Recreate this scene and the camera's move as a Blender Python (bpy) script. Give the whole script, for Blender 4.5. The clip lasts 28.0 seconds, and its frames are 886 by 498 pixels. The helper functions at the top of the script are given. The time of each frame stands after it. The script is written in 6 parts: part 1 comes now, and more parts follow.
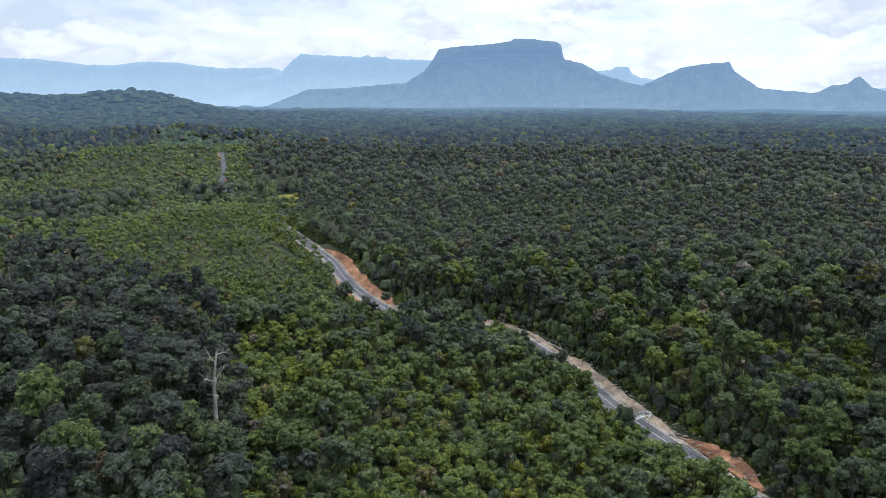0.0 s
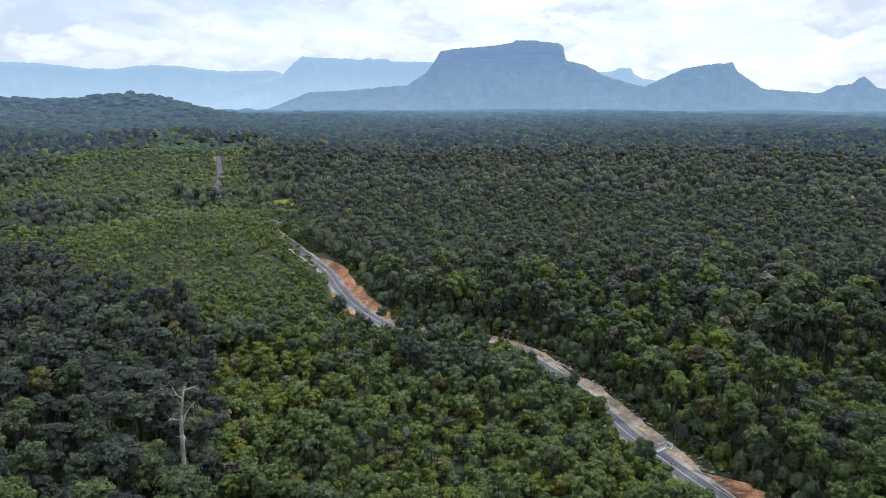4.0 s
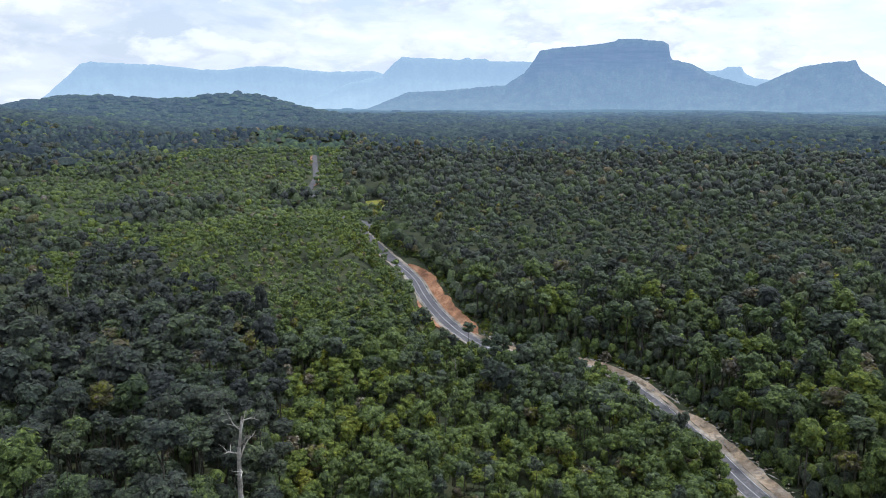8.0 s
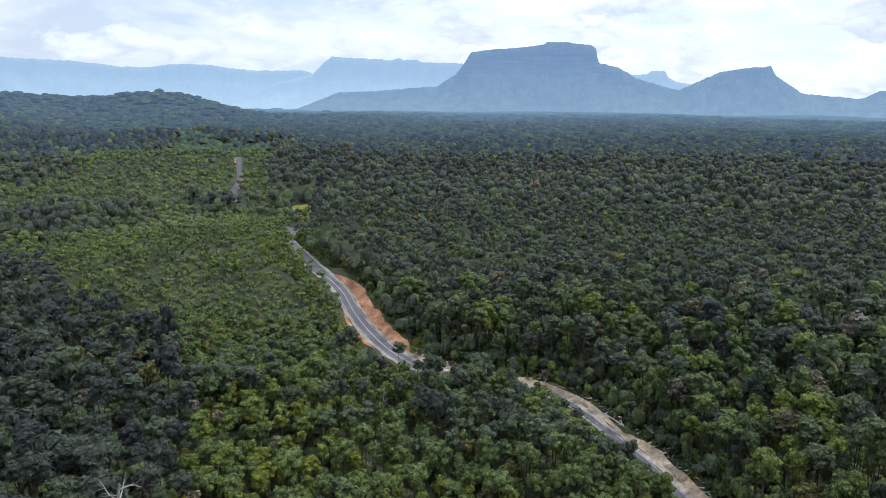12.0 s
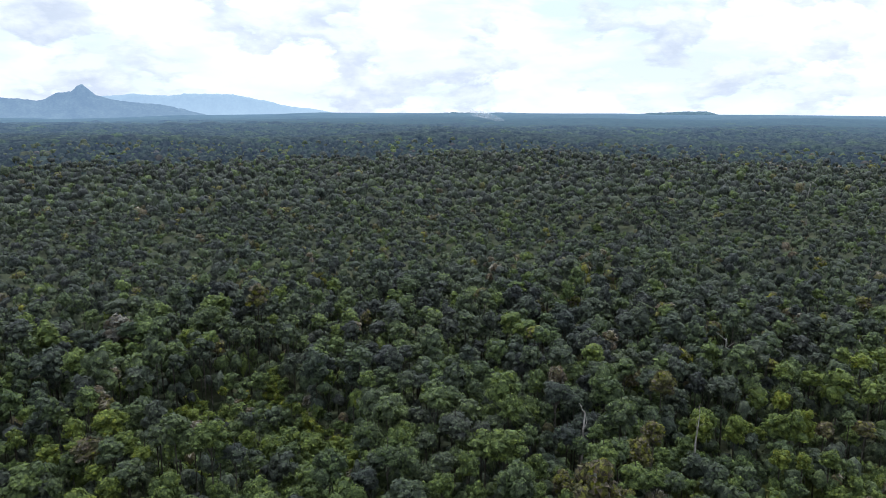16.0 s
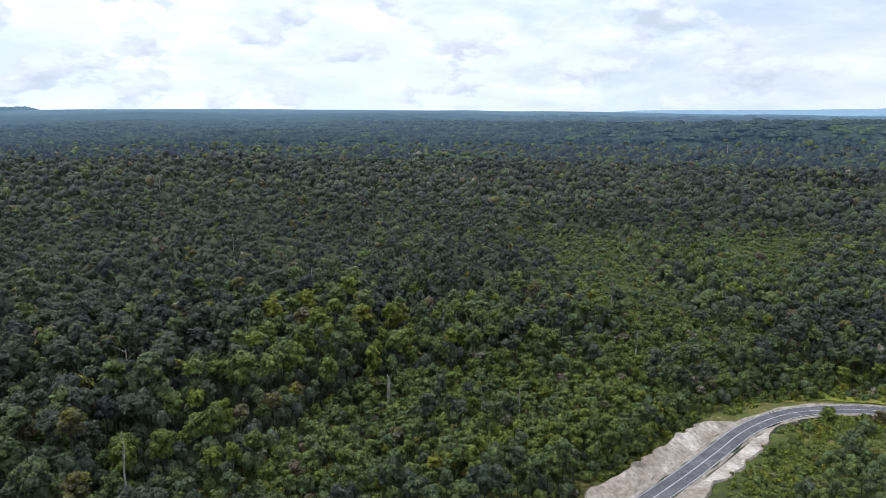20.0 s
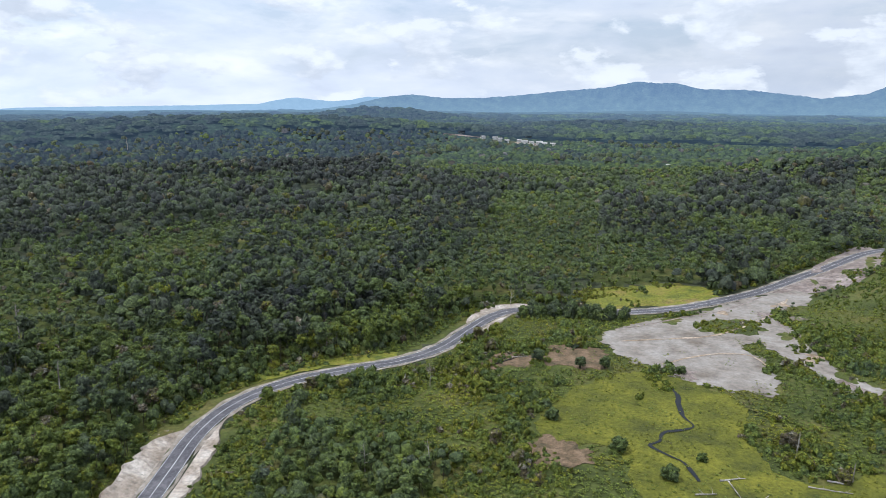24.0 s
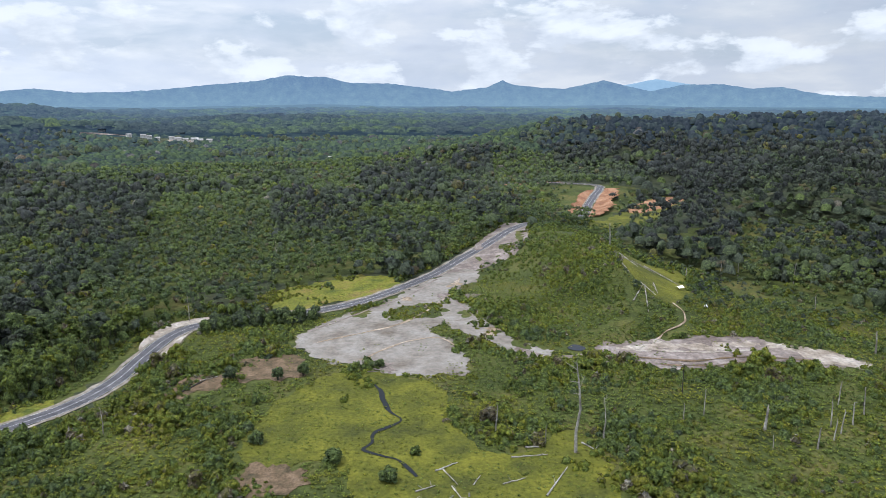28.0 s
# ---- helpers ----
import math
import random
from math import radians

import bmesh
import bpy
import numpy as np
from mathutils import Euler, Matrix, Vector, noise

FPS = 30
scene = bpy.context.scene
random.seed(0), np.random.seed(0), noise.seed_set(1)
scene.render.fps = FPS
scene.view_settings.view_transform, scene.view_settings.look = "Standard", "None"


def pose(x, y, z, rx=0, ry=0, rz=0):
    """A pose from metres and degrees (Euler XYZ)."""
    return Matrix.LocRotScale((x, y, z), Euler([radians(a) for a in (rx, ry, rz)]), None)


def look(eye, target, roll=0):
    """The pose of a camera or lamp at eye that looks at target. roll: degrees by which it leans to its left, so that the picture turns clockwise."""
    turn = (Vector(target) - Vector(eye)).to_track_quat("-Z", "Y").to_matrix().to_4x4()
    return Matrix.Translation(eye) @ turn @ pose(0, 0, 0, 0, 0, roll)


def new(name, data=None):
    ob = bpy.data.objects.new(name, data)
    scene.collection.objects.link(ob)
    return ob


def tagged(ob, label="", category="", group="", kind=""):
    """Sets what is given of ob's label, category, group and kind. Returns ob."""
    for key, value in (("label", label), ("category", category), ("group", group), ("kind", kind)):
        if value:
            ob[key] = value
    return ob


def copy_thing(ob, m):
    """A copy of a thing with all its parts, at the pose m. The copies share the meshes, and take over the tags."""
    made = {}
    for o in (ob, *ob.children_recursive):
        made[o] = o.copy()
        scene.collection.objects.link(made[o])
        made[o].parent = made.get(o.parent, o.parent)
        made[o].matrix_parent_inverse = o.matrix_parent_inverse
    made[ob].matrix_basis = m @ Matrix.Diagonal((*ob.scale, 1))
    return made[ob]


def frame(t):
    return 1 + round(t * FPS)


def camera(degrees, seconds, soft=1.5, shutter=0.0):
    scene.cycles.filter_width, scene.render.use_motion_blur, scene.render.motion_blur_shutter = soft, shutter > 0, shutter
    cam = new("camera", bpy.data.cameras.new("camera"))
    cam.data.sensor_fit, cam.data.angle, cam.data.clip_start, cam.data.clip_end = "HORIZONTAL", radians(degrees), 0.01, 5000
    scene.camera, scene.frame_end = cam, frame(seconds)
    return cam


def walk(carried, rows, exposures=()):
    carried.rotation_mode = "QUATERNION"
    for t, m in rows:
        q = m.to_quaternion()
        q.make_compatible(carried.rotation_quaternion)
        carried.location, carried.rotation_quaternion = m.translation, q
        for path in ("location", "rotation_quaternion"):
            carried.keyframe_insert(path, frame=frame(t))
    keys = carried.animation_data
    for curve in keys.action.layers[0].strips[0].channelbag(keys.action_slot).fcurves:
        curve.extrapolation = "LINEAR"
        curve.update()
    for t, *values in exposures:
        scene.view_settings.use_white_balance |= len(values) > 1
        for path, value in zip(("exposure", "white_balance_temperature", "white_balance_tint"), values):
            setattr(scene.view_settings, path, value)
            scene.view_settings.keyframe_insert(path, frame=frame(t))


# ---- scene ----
cam = camera(63.6, 28.0, soft=0.5)
PATH = [
    (0.0, 0.14, 0.07, 100.53, 0.016, -12.413, 0.223),
    (0.5, 0.35, 2.79, 100.39, 0.052, -12.380, 0.150),
    (1.0, 0.53, 5.55, 100.24, 0.083, -12.341, 0.118),
    (1.5, 0.68, 8.33, 100.08, 0.091, -12.321, 0.117),
    (2.0, 0.81, 11.07, 99.92, 0.150, -12.292, 0.057),
    (2.5, 0.91, 13.77, 99.88, 0.148, -12.277, 0.038),
    (3.0, 0.93, 16.42, 99.75, 0.185, -12.266, 0.015),
    (3.5, 1.00, 19.10, 99.68, 0.190, -12.253, -0.024),
    (5.5, 1.26, 29.67, 99.75, 0.276, -12.234, -0.094),
    (6.0, 1.19, 32.45, 99.58, 0.273, -12.229, -0.083),
    (6.5, 1.04, 35.24, 99.46, 1.938, -12.215, -0.093),
    (7.0, 0.90, 37.97, 99.40, 5.318, -12.229, -0.059),
    (7.5, 1.04, 40.64, 99.36, 6.659, -12.240, -0.037),
    (8.0, 0.99, 43.29, 99.34, 7.879, -12.232, -0.035),
    (8.5, 1.00, 45.98, 99.34, 8.810, -12.232, 0.030),
    (9.0, 0.88, 48.55, 99.31, 8.828, -12.225, 0.087),
    (9.5, 0.69, 51.14, 99.38, 8.824, -12.243, 0.157),
    (10.0, 0.48, 53.73, 99.38, 8.849, -12.239, 0.164),
    (10.5, 0.28, 56.30, 99.41, 8.848, -12.235, 0.191),
    (11.0, 0.09, 58.90, 99.40, 6.035, -12.204, 0.309),
    (11.5, -0.05, 61.46, 99.43, 5.838, -12.202, 0.265),
    (12.0, 0.23, 64.02, 99.34, 2.418, -12.139, 0.549),
    (12.5, -0.51, 66.27, 99.23, -2.675, -12.073, 0.468),
    (14.5, -3.07, 71.12, 100.62, -21.763, -11.847, 0.270),
    (15.0, -2.90, 73.52, 100.61, -40.241, -11.689, 0.271),
    (15.5, -2.61, 76.10, 100.57, -49.349, -11.702, 0.295),
    (16.0, -2.19, 78.79, 100.52, -56.312, -11.645, 0.155),
    (16.5, -1.38, 80.89, 100.49, -61.843, -11.717, 0.322),
    (17.0, -0.52, 82.97, 100.45, -67.489, -11.692, 0.241),
    (17.5, 0.59, 84.73, 100.38, -76.330, -11.687, 0.259),
    (18.0, 1.96, 86.37, 100.36, -78.355, -11.715, 0.284),
    (18.5, 3.59, 87.66, 100.36, -87.469, -11.759, 0.160),
    (19.0, 5.41, 88.26, 100.36, -93.009, -11.775, 0.120),
    (19.5, 7.45, 88.90, 100.38, -99.428, -11.869, 0.053),
    (20.0, 9.64, 89.74, 100.34, -106.133, -11.963, 0.126),
    (20.5, 12.15, 90.94, 100.30, -109.937, -12.024, 0.088),
    (21.0, 14.24, 91.36, 100.21, -115.974, -12.045, 0.253),
    (21.5, 16.61, 91.55, 100.03, -118.876, -12.062, 0.187),
    (22.0, 18.86, 91.32, 99.81, -133.218, -12.110, 0.210),
    (22.5, 20.72, 90.40, 99.56, -139.254, -12.050, 0.507),
    (24.5, 21.38, 77.82, 99.48, -157.729, -12.203, 0.007),
    (25.0, 24.07, 76.72, 99.26, -164.312, -12.243, -0.036),
    (25.5, 25.85, 75.42, 99.22, -166.556, -12.306, 0.083),
    (26.0, 27.08, 74.00, 99.28, -167.402, -12.350, 0.013),
    (26.5, 28.17, 72.22, 99.22, -167.754, -12.419, 0.020),
    (27.0, 29.37, 70.19, 99.04, -174.396, -12.467, 0.047),
    (27.5, 30.54, 68.17, 98.86, -175.063, -12.506, 0.016),
    (28.0, 31.53, 66.17, 98.73, -178.174, -12.555, 0.029),
]
walk(cam, [(r[0], pose(r[1], r[2], r[3], 90 + r[5], 0, r[4]) @ pose(0, 0, 0, 0, 0, r[6])) for r in PATH],
     exposures=[(0, 0.0, 5800, 9), (15, 0.0, 5800, 9), (21, -0.1, 5800, 9), (28, -0.1, 5800, 9)])

# ---- light ----
SUN_AZ, SUN_EL = 58.0, 66.0            # clockwise from +y, above the horizon
world = bpy.data.worlds.new("sky")
scene.world = world
world.use_nodes = True


def node(tree, kind, **values):
    """A node with some of its inputs set: in_Scale=2.0, or in_0 by number."""
    n = tree.nodes.new(kind)
    for k, v in values.items():
        key = k[3:]
        n.inputs[int(key) if key.isdigit() else key.replace("_", " ")].default_value = v
    return n


def ramp_of(tree, stops, mode="LINEAR"):
    n = tree.nodes.new("ShaderNodeValToRGB")
    n.color_ramp.interpolation = mode
    el = n.color_ramp.elements
    while len(el) < len(stops):
        el.new(0.5)
    for e, (p, c) in zip(el, stops):
        e.position, e.color = p, (*c, 1) if len(c) == 3 else c
    return n


def mix_rgb(tree, a, b, fac, mode="MIX"):
    n = tree.nodes.new("ShaderNodeMix")
    n.data_type, n.blend_type = "RGBA", mode
    for sock, v in ((n.inputs[0], fac), (n.inputs[6], a), (n.inputs[7], b)):
        if isinstance(v, bpy.types.NodeSocket):
            tree.links.new(v, sock)
        elif isinstance(v, (int, float)):
            sock.default_value = v
        else:
            sock.default_value = (*v, 1)
    return n.outputs[2]


def build_sky(tree):
    tree.nodes.clear()
    L = tree.links.new
    out = node(tree, "ShaderNodeOutputWorld")
    sky = node(tree, "ShaderNodeTexSky")
    sky.sky_type, sky.sun_disc = "NISHITA", False
    sky.sun_elevation, sky.sun_rotation = radians(SUN_EL), radians(SUN_AZ)
    sky.air_density, sky.dust_density = 1.0, 2.0
    base = node(tree, "ShaderNodeBackground", in_1=0.13)
    L(sky.outputs[0], base.inputs[0])
    co = node(tree, "ShaderNodeTexCoord")
    # broken cumulus: wide and low, more solid towards the horizon
    mp = node(tree, "ShaderNodeMapping")
    mp.inputs["Scale"].default_value = (4.2, 4.2, 13.0)
    L(co.outputs["Generated"], mp.inputs[0])
    n1 = node(tree, "ShaderNodeTexNoise", in_Scale=1.15, in_Detail=9.0, in_Roughness=0.56, in_Distortion=0.25)
    L(mp.outputs[0], n1.inputs["Vector"])
    mask = ramp_of(tree, [(0.36, (0, 0, 0)), (0.50, (0.75, 0.75, 0.75)), (0.64, (1, 1, 1))])
    L(n1.outputs[0], mask.inputs[0])
    mp2 = node(tree, "ShaderNodeMapping")
    mp2.inputs["Scale"].default_value = (7.0, 7.0, 26.0)
    mp2.inputs["Location"].default_value = (3.1, 1.7, 0.4)
    L(co.outputs["Generated"], mp2.inputs[0])
    n2 = node(tree, "ShaderNodeTexNoise", in_Scale=1.0, in_Detail=7.0, in_Roughness=0.52)
    L(mp2.outputs[0], n2.inputs["Vector"])
    tint = ramp_of(tree, [(0.30, (0.75, 0.785, 0.875)), (0.42, (0.86, 0.895, 0.97)), (0.52, (0.93, 0.95, 0.99)), (0.64, (1.08, 1.07, 1.06))])
    L(n2.outputs[0], tint.inputs[0])
    # clouds towards the sun are brighter
    sd = node(tree, "ShaderNodeVectorMath")
    sd.operation = "DOT_PRODUCT"
    sd.inputs[1].default_value = (math.sin(radians(SUN_AZ)), math.cos(radians(SUN_AZ)), 0.0)
    L(co.outputs["Generated"], sd.inputs[0])
    glow = node(tree, "ShaderNodeMapRange", in_1=-1.0, in_2=1.0, in_3=0.73, in_4=1.28)
    L(sd.outputs["Value"], glow.inputs[0])
    # an overcast sky is brightest overhead
    sep = node(tree, "ShaderNodeSeparateXYZ")
    L(co.outputs["Generated"], sep.inputs[0])
    zen = node(tree, "ShaderNodeMapRange", in_1=0.1, in_2=0.9, in_3=1.0, in_4=2.9)
    L(sep.outputs[2], zen.inputs[0])
    both = node(tree, "ShaderNodeMath")
    both.operation = "MULTIPLY"
    L(glow.outputs[0], both.inputs[0]), L(zen.outputs[0], both.inputs[1])
    cloud = node(tree, "ShaderNodeBackground")
    L(both.outputs[0], cloud.inputs[1])
    L(tint.outputs[0], cloud.inputs[0])
    # small cumulus: grey against the sun, white away from it
    def puffs(shift):
        mp3 = node(tree, "ShaderNodeMapping")
        mp3.inputs["Scale"].default_value = (7.5, 7.5, 17.0)
        mp3.inputs["Location"].default_value = (0.7, 5.2, 1.9 + shift)
        L(co.outputs["Generated"], mp3.inputs[0])
        n3 = node(tree, "ShaderNodeTexNoise", in_Scale=1.25, in_Detail=10.0, in_Roughness=0.55, in_Distortion=0.12)
        L(mp3.outputs[0], n3.inputs["Vector"])
        return n3.outputs[0]
    here, above = puffs(0.0), puffs(0.30)
    heap = ramp_of(tree, [(0.50, (0, 0, 0)), (0.555, (0.75, 0.75, 0.75)), (0.66, (0.95, 0.95, 0.95))])
    L(here, heap.inputs[0])
    top = node(tree, "ShaderNodeMath")
    top.operation = "SUBTRACT"
    L(here, top.inputs[0]), L(above, top.inputs[1])
    lit = node(tree, "ShaderNodeMapRange", in_1=-0.06, in_2=0.11, in_3=0.0, in_4=1.0)
    L(top.outputs[0], lit.inputs[0])
    under = ramp_of(tree, [(0.3, (0.80, 0.83, 0.88)), (0.8, (0.70, 0.735, 0.80))])
    turnto = node(tree, "ShaderNodeMapRange", in_1=-1.0, in_2=1.0, in_3=0.0, in_4=1.0)
    L(sd.outputs["Value"], turnto.inputs[0]), L(turnto.outputs[0], under.inputs[0])
    side = mix_rgb(tree, under.outputs[0], (1.04, 1.05, 1.06), lit.outputs[0])
    heaps = node(tree, "ShaderNodeBackground")
    L(zen.outputs[0], heaps.inputs[1])
    L(side, heaps.inputs[0])
    # pale veil low down
    low = ramp_of(tree, [(0.0, (0.93, 0.93, 0.93)), (0.05, (0.7, 0.7, 0.7)), (0.16, (0.5, 0.5, 0.5)), (0.6, (0.12, 0.12, 0.12))])
    L(sep.outputs[2], low.inputs[0])
    veil = node(tree, "ShaderNodeBackground", in_0=(0.83, 0.89, 1.0, 1))
    L(both.outputs[0], veil.inputs[1])
    m1 = node(tree, "ShaderNodeMixShader")
    L(low.outputs[0], m1.inputs[0]), L(base.outputs[0], m1.inputs[1]), L(veil.outputs[0], m1.inputs[2])
    m2 = node(tree, "ShaderNodeMixShader")
    L(mask.outputs[0], m2.inputs[0]), L(m1.outputs[0], m2.inputs[1]), L(cloud.outputs[0], m2.inputs[2])
    m3 = node(tree, "ShaderNodeMixShader")
    L(heap.outputs[0], m3.inputs[0]), L(m2.outputs[0], m3.inputs[1]), L(heaps.outputs[0], m3.inputs[2])
    L(m3.outputs[0], out.inputs[0])


build_sky(world.node_tree)
sun = new("sun", bpy.data.lights.new("sun", "SUN"))
sun.data.energy, sun.data.angle, sun.data.color = 3.1, radians(3.0), (1.0, 0.95, 0.87)
sa, se = radians(SUN_AZ), radians(SUN_EL)
sun.matrix_world = look((0, 0, 300), (-300 * math.sin(sa) * math.cos(se), -300 * math.cos(sa) * math.cos(se), 300 - 300 * math.sin(se)))


# ---- materials ----
def material(name, rough=0.8, spec=0.25):
    m = bpy.data.materials.new(name)
    m.use_nodes = True
    t = m.node_tree
    b = t.nodes["Principled BSDF"]
    b.inputs["Roughness"].default_value = rough
    b.inputs["Specular IOR Level"].default_value = spec
    return m, t, b


def world_noise(t, scale, detail=4.0, rough=0.55):
    g = t.nodes.new("ShaderNodeNewGeometry")
    n = node(t, "ShaderNodeTexNoise", in_Scale=scale, in_Detail=detail, in_Roughness=rough)
    t.links.new(g.outputs["Position"], n.inputs["Vector"])
    return n.outputs[0]


def earth(name, dark, mid, pale, big=0.05, fine=0.6, bump=0.4, rough=0.9, spec=0.15, soft=0.5):
    """Soil, sand or grass: three tones mixed by a broad and a fine noise, with relief."""
    m, t, b = material(name, rough, spec)
    L = t.links.new
    r1 = ramp_of(t, [(0.32, dark), (0.5, mid), (0.68, pale)])
    L(world_noise(t, big, 6.0, 0.6), r1.inputs[0])
    r2 = ramp_of(t, [(0.32, (0.45 + 0.3 * soft, 0.46 + 0.3 * soft, 0.47 + 0.3 * soft)), (0.68, (1.4 - 0.2 * soft,) * 3)])
    f = world_noise(t, fine, 6.0, 0.65)
    L(f, r2.inputs[0])
    L(mix_rgb(t, r1.outputs[0], r2.outputs[0], 1.0, "MULTIPLY"), b.inputs["Base Color"])
    bp = node(t, "ShaderNodeBump", in_Strength=bump, in_Distance=0.6)
    L(f, bp.inputs["Height"])
    L(bp.outputs[0], b.inputs["Normal"])
    return m


# the two darkest stops lean blue, standing in for haze over old forest
LEAF_TONES = [(0.0, (0.042, 0.047, 0.046)), (0.22, (0.064, 0.079, 0.056)), (0.45, (0.091, 0.124, 0.043)), (0.64, (0.112, 0.140, 0.025)),
              (0.78, (0.146, 0.146, 0.016)), (0.86, (0.096, 0.094, 0.046)), (0.93, (0.086, 0.066, 0.044)), (1.0, (0.21, 0.195, 0.165))]


def foliage(name):
    """Leaves: the species' tone, patchy growth, fine leaf grain and painted shade between clumps; thin leaves let some
    light through.
    """
    m, t, b = material(name, 0.6, 0.14)
    L = t.links.new
    at = node(t, "ShaderNodeAttribute")
    at.attribute_name = "tone"
    r = ramp_of(t, LEAF_TONES)
    L(at.outputs["Fac"], r.inputs[0])
    v1 = ramp_of(t, [(0.3, (0.72, 0.76, 0.80)), (0.7, (1.26, 1.20, 1.06))])
    L(world_noise(t, 0.03, 6.0, 0.62), v1.inputs[0])
    v2 = ramp_of(t, [(0.34, (0.55, 0.57, 0.60)), (0.51, (0.98, 0.98, 0.97)), (0.68, (1.55, 1.50, 1.36))])
    f = world_noise(t, 1.3, 6.0, 0.82)
    L(f, v2.inputs[0])
    c = mix_rgb(t, mix_rgb(t, r.outputs[0], v1.outputs[0], 1.0, "MULTIPLY"), v2.outputs[0], 1.0, "MULTIPLY")
    v3 = ramp_of(t, [(0.36, (0.46, 0.48, 0.50)), (0.5, (0.98, 0.98, 0.98)), (0.64, (1.72, 1.66, 1.56))])
    L(world_noise(t, 4.5, 3.0, 0.7), v3.inputs[0])
    c = mix_rgb(t, c, v3.outputs[0], 1.0, "MULTIPLY")
    # leaf clumps about a metre across, the shade between them put into the colour
    geo = t.nodes.new("ShaderNodeNewGeometry")
    wob = node(t, "ShaderNodeTexNoise", in_Scale=0.9, in_Detail=3.0)
    L(geo.outputs["Position"], wob.inputs["Vector"])
    add = node(t, "ShaderNodeVectorMath")
    add.operation = "MULTIPLY_ADD"
    add.inputs[1].default_value = (1.6, 1.6, 1.6)
    L(wob.outputs["Color"], add.inputs[0]), L(geo.outputs["Position"], add.inputs[2])
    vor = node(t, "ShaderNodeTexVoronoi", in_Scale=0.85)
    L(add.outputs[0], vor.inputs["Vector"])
    gap_shade = ramp_of(t, [(0.05, (1.36, 1.34, 1.28)), (0.42, (1.03, 1.04, 1.03)), (0.75, (0.62, 0.64, 0.68))])
    L(vor.outputs["Distance"], gap_shade.inputs[0])
    c = mix_rgb(t, c, gap_shade.outputs[0], 1.0, "MULTIPLY")
    inv = node(t, "ShaderNodeMath", in_1=-0.8)
    inv.operation = "MULTIPLY_ADD"
    L(vor.outputs["Distance"], inv.inputs[0]), L(f, inv.inputs[2])
    L(c, b.inputs["Base Color"])
    tr = t.nodes.new("ShaderNodeBsdfTranslucent")
    L(c, tr.inputs[0])
    mx = node(t, "ShaderNodeMixShader", in_0=0.30)
    L(b.outputs[0], mx.inputs[1]), L(tr.outputs[0], mx.inputs[2])
    bp = node(t, "ShaderNodeBump", in_Strength=0.7, in_Distance=0.7)
    L(inv.outputs[0], bp.inputs["Height"]), L(bp.outputs[0], b.inputs["Normal"])
    L(mx.outputs[0], t.nodes["Material Output"].inputs[0])
    return m


